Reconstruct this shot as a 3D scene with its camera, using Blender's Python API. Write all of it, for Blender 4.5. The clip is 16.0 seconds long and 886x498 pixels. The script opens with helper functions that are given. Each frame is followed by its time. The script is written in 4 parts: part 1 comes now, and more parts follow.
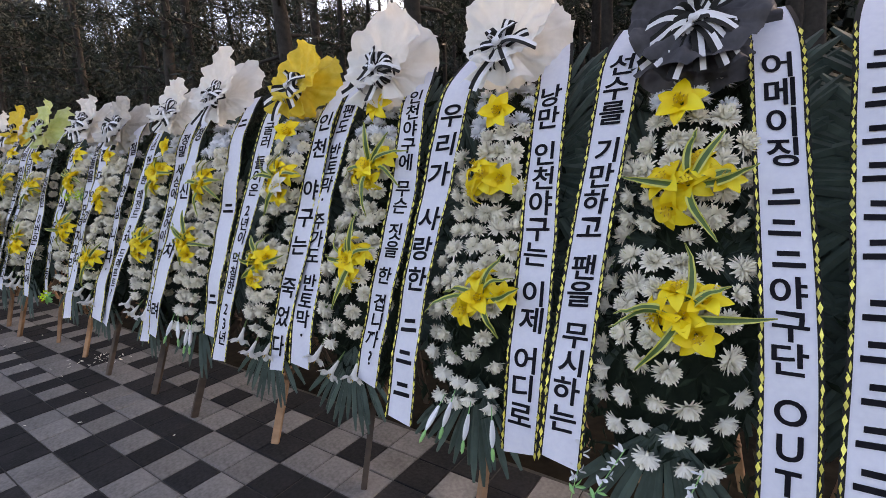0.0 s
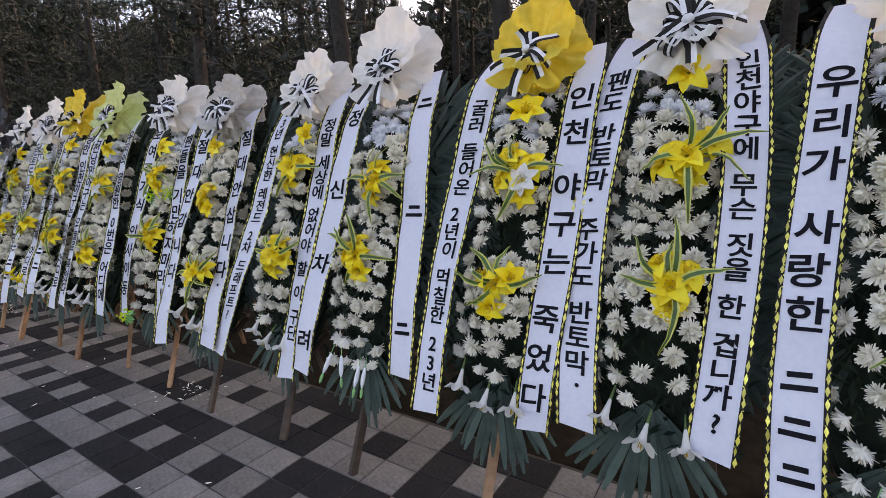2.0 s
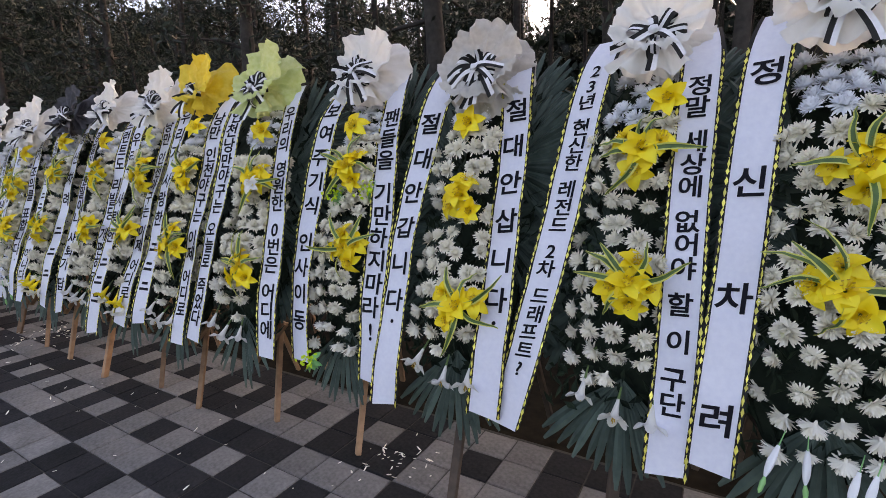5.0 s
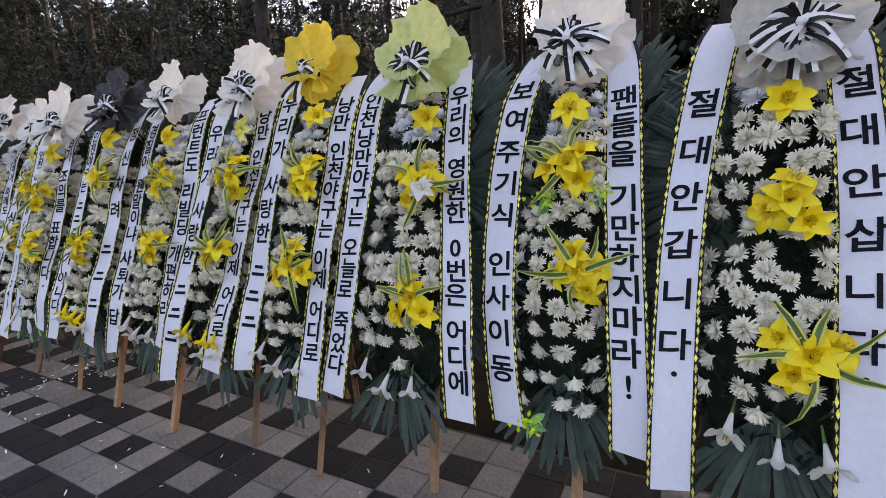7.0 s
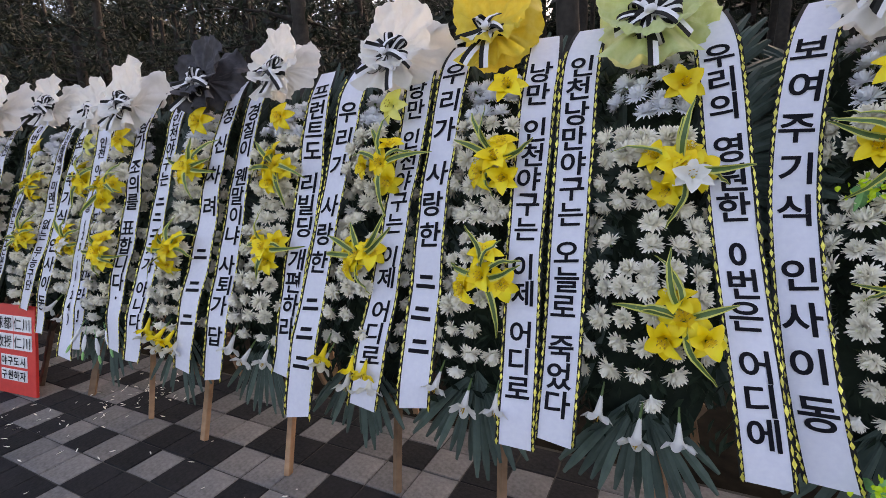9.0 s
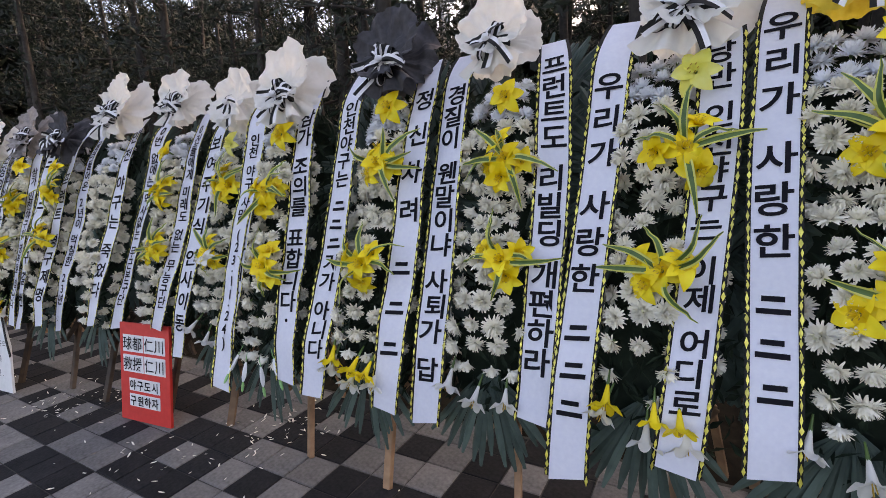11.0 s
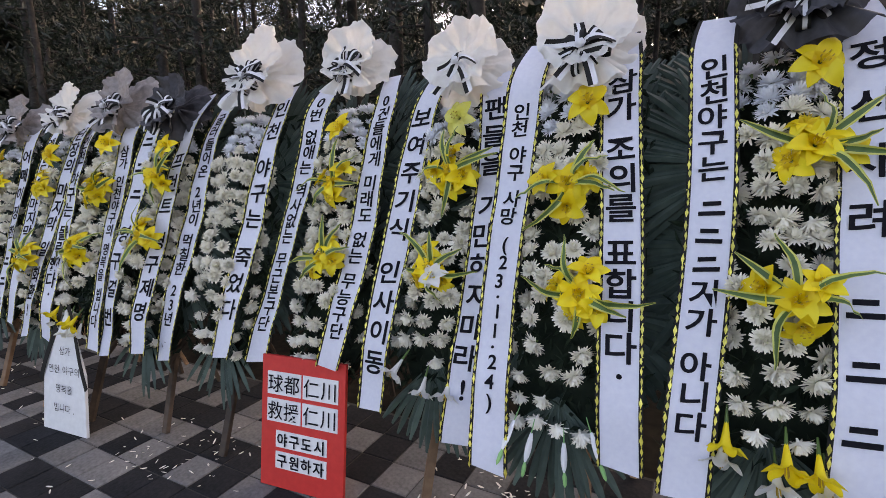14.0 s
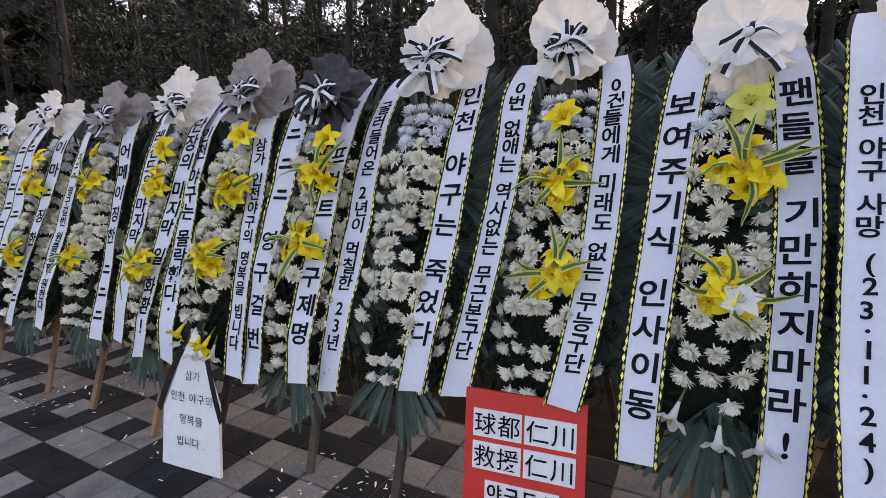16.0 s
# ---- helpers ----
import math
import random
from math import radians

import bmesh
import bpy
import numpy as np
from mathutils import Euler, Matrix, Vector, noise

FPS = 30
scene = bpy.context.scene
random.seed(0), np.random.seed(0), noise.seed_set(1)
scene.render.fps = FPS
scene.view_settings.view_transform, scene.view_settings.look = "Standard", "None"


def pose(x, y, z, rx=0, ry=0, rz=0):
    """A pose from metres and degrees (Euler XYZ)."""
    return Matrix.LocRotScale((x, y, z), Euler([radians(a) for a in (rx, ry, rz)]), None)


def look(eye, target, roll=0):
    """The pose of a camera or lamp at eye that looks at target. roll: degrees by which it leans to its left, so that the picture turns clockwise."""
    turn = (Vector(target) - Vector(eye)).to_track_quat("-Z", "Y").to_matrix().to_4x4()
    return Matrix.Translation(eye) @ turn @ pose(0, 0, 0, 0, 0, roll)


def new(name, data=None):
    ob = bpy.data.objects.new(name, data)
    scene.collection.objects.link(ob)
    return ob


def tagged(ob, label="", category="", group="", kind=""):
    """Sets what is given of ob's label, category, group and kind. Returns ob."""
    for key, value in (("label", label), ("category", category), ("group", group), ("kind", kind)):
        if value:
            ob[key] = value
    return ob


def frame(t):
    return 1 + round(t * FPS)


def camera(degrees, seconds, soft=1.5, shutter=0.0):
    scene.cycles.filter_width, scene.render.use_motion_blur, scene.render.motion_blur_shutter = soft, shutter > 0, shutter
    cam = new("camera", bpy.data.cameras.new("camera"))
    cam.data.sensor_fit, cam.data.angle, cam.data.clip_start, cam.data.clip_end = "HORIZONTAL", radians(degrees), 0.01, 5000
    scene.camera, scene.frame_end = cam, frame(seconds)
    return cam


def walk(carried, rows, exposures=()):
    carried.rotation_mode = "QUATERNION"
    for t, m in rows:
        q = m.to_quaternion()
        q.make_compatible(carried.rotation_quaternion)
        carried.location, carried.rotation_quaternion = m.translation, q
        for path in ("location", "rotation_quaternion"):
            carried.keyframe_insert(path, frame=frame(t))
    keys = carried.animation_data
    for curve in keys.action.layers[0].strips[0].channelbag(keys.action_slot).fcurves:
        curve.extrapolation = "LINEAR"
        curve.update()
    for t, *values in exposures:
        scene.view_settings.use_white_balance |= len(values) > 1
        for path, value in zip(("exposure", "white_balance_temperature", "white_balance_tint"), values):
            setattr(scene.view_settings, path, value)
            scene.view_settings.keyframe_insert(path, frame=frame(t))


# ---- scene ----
cam = camera(86.0, 16.0, soft=0.7)
METRES, EYE, TILT, LEAN, TURN = 8.99, 1.5, -10.17, 2.09, 33.84
ROWS = [
    (0.0, 0.0, 0.0, 0.0, -0.0, 0.0, 0.0),
    (0.5, -0.0366, 0.0141, 0.0016, -0.2, 0.11, 0.08),
    (1.0, -0.0685, 0.0319, 0.0015, -0.47, 0.12, -0.01),
    (1.5, -0.0976, 0.0517, 0.006, -0.79, 0.22, -0.07),
    (2.0, -0.1285, 0.0675, 0.0063, -1.13, 0.21, -0.03),
    (2.5, -0.1568, 0.0798, 0.0092, -0.99, 0.19, 0.32),
    (3.0, -0.1823, 0.0999, 0.0115, -1.13, 0.54, 0.44),
    (3.5, -0.2092, 0.1173, 0.0123, -1.74, 0.71, 0.49),
    (4.0, -0.2415, 0.1331, 0.015, -2.24, 0.39, 0.69),
    (4.5, -0.2715, 0.1505, 0.0142, -2.32, 0.13, 0.32),
    (7.0, -0.4137, 0.2442, 0.028, -5.89, 0.16, 1.44),
    (7.5, -0.4401, 0.2566, 0.0308, -6.69, -0.2, 1.72),
    (8.0, -0.461, 0.2741, 0.0311, -7.2, -0.27, 1.68),
    (8.5, -0.4823, 0.2936, 0.0345, -7.34, -0.05, 1.5),
    (9.0, -0.5048, 0.307, 0.0345, -6.97, -0.29, 1.78),
    (9.5, -0.5329, 0.3205, 0.0366, -5.5, -0.56, 2.27),
    (12.0, -0.6445, 0.4008, 0.0455, -3.35, 0.76, 2.51),
    (12.5, -0.669, 0.4189, 0.048, -4.45, 1.02, 2.52),
    (13.0, -0.6964, 0.4316, 0.0485, -5.39, 0.88, 2.39),
    (13.5, -0.7214, 0.4431, 0.0487, -5.54, 0.74, 1.72),
    (14.0, -0.7451, 0.4606, 0.0516, -5.83, 0.98, 0.81),
    (14.5, -0.7692, 0.475, 0.0515, -6.18, 1.08, 0.1),
    (15.0, -0.7997, 0.4877, 0.0549, -5.69, 1.1, 0.09),
    (15.5, -0.8252, 0.5, 0.0546, -5.2, 1.39, 0.18),
    (16.0, -0.8488, 0.5142, 0.0587, -6.05, 1.16, 0.43),
]
walk(cam, [(t, pose(2.0, -0.755, EYE, 0, 0, TURN) @ pose(0, 0, 0, TILT, LEAN, 0) @ pose(METRES * x, METRES * y, METRES * z, 90 + pitch, roll, yaw)) for t, x, y, z, yaw, pitch, roll in ROWS],
     exposures=[(0.0, 2.0, 8700, 23)])

# ---- light: shade under a bright sky, the low sun stands behind the trees ----
world = bpy.data.worlds.new("sky")
scene.world = world
world.use_nodes = True
wn = world.node_tree
sky = wn.nodes.new("ShaderNodeTexSky")
sky.sky_type, sky.sun_disc = 'NISHITA', False
sky.air_density, sky.dust_density, sky.ozone_density = 0.8, 3.0, 0.6
sky.sun_elevation, sky.sun_rotation = radians(30.6), radians(20)
wn.nodes["Background"].inputs["Strength"].default_value = 0.15
wn.links.new(sky.outputs[0], wn.nodes["Background"].inputs["Color"])
sun = new("sun", bpy.data.lights.new("sun", "SUN"))
sun.data.energy, sun.data.angle, sun.data.color = 0.5, radians(8), (1.0, 0.93, 0.82)
sun.matrix_world = look((7, 19, 12), (0, 0, 0))


# ---- materials ----
def mat(name, a, b, rough=0.6, scale=30.0, metal=0.0, bump=0.0, vary=0.0, clear=0.0, spec=0.5, big=2.5, alpha=1.0, island=False):
    m = bpy.data.materials.new(name)
    m.use_nodes = True
    nt = m.node_tree
    p = nt.nodes["Principled BSDF"]
    co = nt.nodes.new("ShaderNodeTexCoord")
    n1, n2 = nt.nodes.new("ShaderNodeTexNoise"), nt.nodes.new("ShaderNodeTexNoise")
    n1.inputs["Scale"].default_value, n2.inputs["Scale"].default_value = scale, big
    n1.inputs["Detail"].default_value = 6
    for n in (n1, n2):
        nt.links.new(co.outputs["Object"], n.inputs["Vector"])
    mixf = nt.nodes.new("ShaderNodeMath")
    mixf.operation = 'MULTIPLY_ADD'
    nt.links.new(n2.outputs[0], mixf.inputs[0])
    mixf.inputs[1].default_value = 0.5
    half = nt.nodes.new("ShaderNodeMath")
    half.operation = 'MULTIPLY'
    nt.links.new(n1.outputs[0], half.inputs[0])
    half.inputs[1].default_value = 0.5
    nt.links.new(half.outputs[0], mixf.inputs[2])
    ramp = nt.nodes.new("ShaderNodeValToRGB")
    ramp.color_ramp.elements[0].position, ramp.color_ramp.elements[1].position = 0.36, 0.64
    ramp.color_ramp.elements[0].color, ramp.color_ramp.elements[1].color = (*a, 1), (*b, 1)
    nt.links.new(mixf.outputs[0], ramp.inputs[0])
    out = ramp.outputs[0]
    if vary:
        hsv = nt.nodes.new("ShaderNodeHueSaturation")
        info = nt.nodes.new("ShaderNodeNewGeometry" if island else "ShaderNodeObjectInfo")
        rng = nt.nodes.new("ShaderNodeMapRange")
        rng.inputs[3].default_value, rng.inputs[4].default_value = 1 - vary, 1 + vary
        nt.links.new(info.outputs["Random Per Island" if island else "Random"], rng.inputs[0])
        nt.links.new(rng.outputs[0], hsv.inputs["Value"])
        nt.links.new(out, hsv.inputs["Color"])
        out = hsv.outputs[0]
    nt.links.new(out, p.inputs["Base Color"])
    p.inputs["Roughness"].default_value, p.inputs["Metallic"].default_value = rough, metal
    p.inputs["Specular IOR Level"].default_value = spec
    p.inputs["Alpha"].default_value = alpha
    if bump:
        bp = nt.nodes.new("ShaderNodeBump")
        bp.inputs["Strength"].default_value, bp.inputs["Distance"].default_value = bump, 0.01
        nt.links.new(n1.outputs[0], bp.inputs["Height"])
        nt.links.new(bp.outputs[0], p.inputs["Normal"])
    if clear:
        tr = nt.nodes.new("ShaderNodeBsdfTranslucent")
        nt.links.new(out, tr.inputs["Color"])
        mx = nt.nodes.new("ShaderNodeMixShader")
        mx.inputs[0].default_value = clear
        nt.links.new(p.outputs[0], mx.inputs[1])
        nt.links.new(tr.outputs[0], mx.inputs[2])
        nt.links.new(mx.outputs[0], nt.nodes["Material Output"].inputs[0])
    return m


M_RIBBON = mat("satin_ribbon", (0.70, 0.72, 0.83), (0.78, 0.80, 0.89), 0.5, 60, bump=0.05, spec=0.3, clear=0.12)
M_INK = mat("black_ink", (0.005, 0.005, 0.008), (0.014, 0.014, 0.019), 0.8, 40, spec=0.1)
M_BLACK = mat("black_edging", (0.006, 0.006, 0.006), (0.016, 0.016, 0.015), 0.6, 80, spec=0.2)
M_GOLD = mat("gold_foil", (0.48, 0.42, 0.06), (0.82, 0.74, 0.17), 0.35, 90, metal=0.35, vary=0.35, island=True)
M_MUM = mat("white_petal", (0.90, 0.86, 0.73), (0.97, 0.945, 0.86), 0.6, 25, vary=0.05, clear=0.1, spec=0.2)
M_MUMBLUE = mat("bluish_white_petal", (0.84, 0.87, 0.92), (0.93, 0.95, 0.97), 0.6, 25, vary=0.05, clear=0.1, spec=0.2)
M_MUMHEART = mat("greenish_flower_heart", (0.76, 0.75, 0.50), (0.88, 0.86, 0.68), 0.7, 60)
M_LILY = mat("yellow_petal", (0.86, 0.60, 0.01), (0.96, 0.80, 0.05), 0.45, 12, vary=0.12, clear=0.14, spec=0.3)
M_LILYPALE = mat("pale_yellow_petal", (0.80, 0.74, 0.10), (0.86, 0.84, 0.28), 0.45, 12, vary=0.1, clear=0.3)
M_LILYWHITE = mat("white_lily_petal", (0.78, 0.78, 0.74), (0.88, 0.88, 0.85), 0.45, 12, clear=0.3)
M_THROAT = mat("amber_petal_base", (0.72, 0.46, 0.0), (0.86, 0.62, 0.02), 0.5, 20, clear=0.25)
M_STAMEN = mat("amber_stamen", (0.42, 0.24, 0.02), (0.60, 0.40, 0.05), 0.7, 50)
M_BLADE = mat("green_blade", (0.05, 0.11, 0.03), (0.11, 0.20, 0.05), 0.45, 25, vary=0.2, clear=0.15)
M_BLADEEDGE = mat("cream_leaf_edge", (0.52, 0.52, 0.09), (0.70, 0.69, 0.20), 0.5, 25, clear=0.15)
M_PALM = mat("dark_palm_leaf", (0.036, 0.057, 0.049), (0.078, 0.114, 0.098), 0.55, 18, spec=0.16, vary=0.3, bump=0.2, island=True)
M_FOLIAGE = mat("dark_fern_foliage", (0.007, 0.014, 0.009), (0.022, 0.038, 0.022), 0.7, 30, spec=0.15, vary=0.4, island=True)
M_LIME = mat("lime_blossom", (0.50, 0.75, 0.01), (0.72, 0.92, 0.06), 0.5, 30, clear=0.3)
M_BUD = mat("green_bud", (0.12, 0.42, 0.16), (0.30, 0.60, 0.22), 0.5, 30)
M_STRIPE = mat("white_stripe", (0.70, 0.70, 0.72), (0.82, 0.82, 0.84), 0.4, 60, clear=0.1)
M_WOOD = mat("raw_wood", (0.19, 0.105, 0.058), (0.36, 0.21, 0.12), 0.7, 22, bump=0.3, vary=0.4)
M_DARKWOOD = mat("weathered_dark_wood", (0.035, 0.024, 0.018), (0.085, 0.058, 0.042), 0.75, 22, bump=0.3, vary=0.3)
PAPERS = {
    "white": mat("white_wrapping_fabric", (0.88, 0.86, 0.81), (0.94, 0.93, 0.89), 0.55, 40, bump=0.25, clear=0.45, spec=0.3),
    "yellow": mat("yellow_wrapping_fabric", (0.82, 0.60, 0.05), (0.92, 0.74, 0.12), 0.5, 40, bump=0.25, clear=0.45, spec=0.4),
    "lime": mat("lime_wrapping_fabric", (0.62, 0.72, 0.28), (0.80, 0.86, 0.48), 0.5, 40, bump=0.25, clear=0.5, spec=0.4),
    "grey": mat("grey_wrapping_fabric", (0.27, 0.25, 0.25), (0.46, 0.43, 0.42), 0.6, 40, bump=0.25, clear=0.35),
    "pale": mat("pale_grey_wrapping_fabric", (0.52, 0.50, 0.46), (0.68, 0.66, 0.61), 0.6, 40, bump=0.25, clear=0.4),
    "dark": mat("charcoal_wrapping_fabric", (0.035, 0.035, 0.042), (0.075, 0.075, 0.085), 0.65, 40, bump=0.25, clear=0.2),
}
M_LIGHTPAVER = mat("light_grey_paver", (0.125, 0.122, 0.117), (0.225, 0.220, 0.212), 0.9, 55, spec=0.2, bump=0.35, vary=0.16, big=6)
M_DARKPAVER = mat("dark_grey_paver", (0.014, 0.0145, 0.0155), (0.029, 0.029, 0.031), 0.85, 55, spec=0.15, bump=0.35, vary=0.2, big=6)
M_LIGHTREST = mat("light_paver_far", (0.125, 0.122, 0.117), (0.225, 0.220, 0.212), 0.9, 55, spec=0.2, bump=0.35, vary=0.16, big=6, island=True)
M_DARKREST = mat("dark_paver_far", (0.014, 0.0145, 0.0155), (0.029, 0.029, 0.031), 0.85, 55, spec=0.15, bump=0.35, vary=0.2, big=6, island=True)
M_SOIL = mat("leaf_litter_soil", (0.008, 0.007, 0.0055), (0.024, 0.020, 0.014), 0.95, 14, bump=0.6, big=0.6, spec=0.04)
M_SAND = mat("dirty_joint_sand", (0.03, 0.03, 0.028), (0.06, 0.058, 0.05), 0.95, 80, bump=0.4)
M_BARK = mat("pine_bark", (0.018, 0.015, 0.013), (0.055, 0.046, 0.039), 0.9, 16, bump=0.8, vary=0.3)
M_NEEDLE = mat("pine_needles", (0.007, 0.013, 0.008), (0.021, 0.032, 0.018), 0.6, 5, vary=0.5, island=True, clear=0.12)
M_BRUSH = mat("dry_brush", (0.045, 0.040, 0.020), (0.12, 0.10, 0.05), 0.8, 5, vary=0.5, island=True, clear=0.1)
M_RED = mat("red_board", (0.62, 0.028, 0.025), (0.72, 0.045, 0.035), 0.5, 30)
M_BOARD = mat("white_board", (0.72, 0.73, 0.74), (0.82, 0.83, 0.84), 0.5, 30)
M_STEEL = mat("grey_steel", (0.25, 0.25, 0.25), (0.4, 0.4, 0.4), 0.5, 30, metal=0.6)


# ---- mesh helpers ----
def link(name, me, parent=None, at=None, label=""):
    ob = new(name, me)
    if parent:
        ob.parent = parent
    if at is not None:
        ob.matrix_basis = at
    if label:
        tagged(ob, label)
    return ob


def pymesh(name, verts, faces, mats, idx=None, smooth=False):
    me = bpy.data.meshes.new(name)
    me.from_pydata([tuple(v) for v in verts], [], faces)
    for m in mats:
        me.materials.append(m)
    if idx is not None:
        me.polygons.foreach_set("material_index", idx)
    if smooth:
        me.polygons.foreach_set("use_smooth", [True] * len(me.polygons))
    me.update()
    return me


class Build:
    """Collects vertices and faces for one mesh."""
    def __init__(self):
        self.v, self.f, self.i = [], [], []

    def add(self, verts, faces, mi=0):
        n = len(self.v)
        self.v += verts
        self.f += [tuple(n + k for k in fc) for fc in faces]
        self.i += [mi] * len(faces)

    def grid(self, rows, mi=0, cols=None):
        """rows: lists of points of equal length; cols: material of each column."""
        n, w = len(self.v), len(rows[0])
        for r in rows:
            self.v += r
        for a in range(len(rows) - 1):
            for b in range(w - 1):
                self.f.append((n + a * w + b, n + a * w + b + 1, n + (a + 1) * w + b + 1, n + (a + 1) * w + b))
                self.i.append(cols[b] if cols else mi)

    def box(self, lo, hi, mi=0, m=None):
        c = [Vector((x, y, z)) for z in (lo[2], hi[2]) for y in (lo[1], hi[1]) for x in (lo[0], hi[0])]
        if m:
            c = [m @ p for p in c]
        self.add(c, [(0, 2, 3, 1), (4, 5, 7, 6), (0, 1, 5, 4), (2, 6, 7, 3), (0, 4, 6, 2), (1, 3, 7, 5)], mi)

    def tube(self, pts, radii, sides=7, mi=0):
        n = len(self.v)
        for k, p in enumerate(pts):
            d = (Vector(pts[min(k + 1, len(pts) - 1)]) - Vector(pts[max(k - 1, 0)])).normalized()
            a = d.cross(Vector((0.3, 0.9, 0.2))).normalized()
            b = d.cross(a)
            for s in range(sides):
                t = 2 * math.pi * s / sides
                self.v.append(Vector(p) + (a * math.cos(t) + b * math.sin(t)) * radii[k])
        for k in range(len(pts) - 1):
            for s in range(sides):
                s2 = (s + 1) % sides
                self.f.append((n + k * sides + s, n + k * sides + s2, n + (k + 1) * sides + s2, n + (k + 1) * sides + s))
                self.i.append(mi)

    def mesh(self, name, mats, smooth=False):
        return pymesh(name, self.v, self.f, mats, self.i, smooth)


def leaves(centres, length, width, seed, fold=0.12):
    """The corners of many small four-cornered leaves, turned at random."""
    g = np.random.default_rng(seed)
    c = np.asarray(centres, float)
    n = len(c)
    d = g.normal(size=(n, 3))
    d /= np.linalg.norm(d, axis=1)[:, None]
    s = np.cross(d, g.normal(size=(n, 3)))
    s /= np.linalg.norm(s, axis=1)[:, None]
    k = np.cross(d, s)
    ln, w = g.uniform(*length, n)[:, None], g.uniform(*width, n)[:, None]
    return np.stack([c, c + d * ln * 0.6 + s * w + k * w * fold, c + d * ln, c + d * ln * 0.5 - s * w - k * w * fold], 1).reshape(-1, 3)


def leaf_mesh(name, corners, m):
    """One mesh of four-cornered leaves from their corners in order."""
    me = bpy.data.meshes.new(name)
    n = len(corners)
    me.vertices.add(n)
    me.vertices.foreach_set("co", corners.astype(np.float32).ravel())
    me.loops.add(n)
    me.loops.foreach_set("vertex_index", np.arange(n, dtype=np.int32))
    me.polygons.add(n // 4)
    me.polygons.foreach_set("loop_start", np.arange(0, n, 4, dtype=np.int32))
    me.materials.append(m)
    me.update(calc_edges=True)
    return me


def bar(name, a, b, w, d, m, parent=None, bevel=0.003, label=""):
    """A squared timber from a to b with softened edges."""
    a, b = Vector(a), Vector(b)
    bm = bmesh.new()
    bmesh.ops.create_cube(bm, size=1.0, matrix=Matrix.Diagonal((w, d, (b - a).length, 1)))
    bmesh.ops.bevel(bm, geom=bm.edges[:], offset=bevel, segments=1, affect='EDGES')
    me = bpy.data.meshes.new(name)
    bm.to_mesh(me)
    bm.free()
    me.materials.append(m)
    q = (b - a).to_track_quat('Z', 'Y').to_matrix().to_4x4()
    return link(name, me, parent, Matrix.Translation((a + b) / 2) @ q, label)


# ---- lettering from the built-in font ----
GLYPHS, HANDWRITING = {}, {}


def load_glyphs(chars, store, bold=0.021):
    obs = {}
    for c in sorted(chars):
        cu = bpy.data.curves.new("glyph", "FONT")
        cu.body, cu.offset, cu.resolution_u = c, 0.004 if "一" <= c <= "龥" else bold, 4
        obs[c] = new("glyph", cu)
    dg = bpy.context.evaluated_depsgraph_get()
    for c, ob in obs.items():
        me = bpy.data.meshes.new_from_object(ob.evaluated_get(dg))
        v = [(p.co.x, p.co.y) for p in me.vertices]
        xs = [p[0] for p in v]
        cx = (min(xs) + max(xs)) / 2 if v else 0
        store[c] = ([(x - cx, y - 0.375) for x, y in v], [tuple(f.vertices) for f in me.polygons])
        bpy.data.meshes.remove(me)
    for ob in obs.values():
        cu = ob.data
        bpy.data.objects.remove(ob)
        bpy.data.curves.remove(cu)


# '#' stands for a sign that is drawn as plain bars
BARS = ([(x, y) for k, q in ((0.21, 0.30), (-0.17, 0.44)) for x, y in ((-q, k - 0.085), (q, k - 0.085), (q, k + 0.085), (-q, k + 0.085))], [(0, 1, 2, 3), (4, 5, 6, 7)])


# ---- flowers and leaves ----
def petal(bu, m, length, width, curl, cup, rows=5, cols=3, mi=0, tip=0.0, z0=0.0, base=None, end=0.07):
    out = []
    for a in range(rows):
        t = a / (rows - 1)
        w = width * (math.sin(math.pi * min(1, 0.12 + 0.80 * t)) ** 0.8) * (1 - tip * t ** 3)
        if a == rows - 1:
            w = width * end
        r = []
        for b in range(cols):
            s = 2 * b / (cols - 1) - 1
            r.append(m @ Vector((s * w / 2, length * t * math.cos(curl * t), z0 + length * t * math.sin(curl * t) * 1.0 + cup * abs(s) * w)))
        out.append(r)
    if base is not None:
        bu.grid(out[:3], base)
        bu.grid(out[2:], mi)
    else:
        bu.grid(out, mi)


def mum_mesh(seed, flat):
    """A chrysanthemum facing +z, about 8 cm across."""
    rnd = random.Random(seed)
    bu = Build()
    for ring, (n, el, ln, r0) in enumerate(((30, 2 + flat, 0.037, 0.008), (30, 16 + flat, 0.038, 0.008), (27, 30 + 0.7 * flat, 0.037, 0.007), (22, 44 + 0.4 * flat, 0.035, 0.006), (17, 58, 0.033, 0.004), (11, 72, 0.030, 0.002), (5, 84, 0.027, 0.0))):
        for k in range(n):
            az = 360 * (k + rnd.uniform(-0.35, 0.35) + 0.5 * (ring % 2)) / n
            m = pose(0, 0, 0.002 * ring, 0, 0, az) @ pose(0, r0, 0, el + rnd.uniform(-8, 8), rnd.uniform(-24, 24), 0)
            petal(bu, m, ln * rnd.uniform(0.78, 1.18), 0.0094, radians(rnd.uniform(-22, 14) if ring < 2 else rnd.uniform(0, 34)), 0.22, 4, 3, 0 if ring < 6 else 1, end=0.42)
    bu.tube([(0, 0, 0.006), (0, 0, -0.012)], [0.008, 0.003], 5, 2)
    return bu


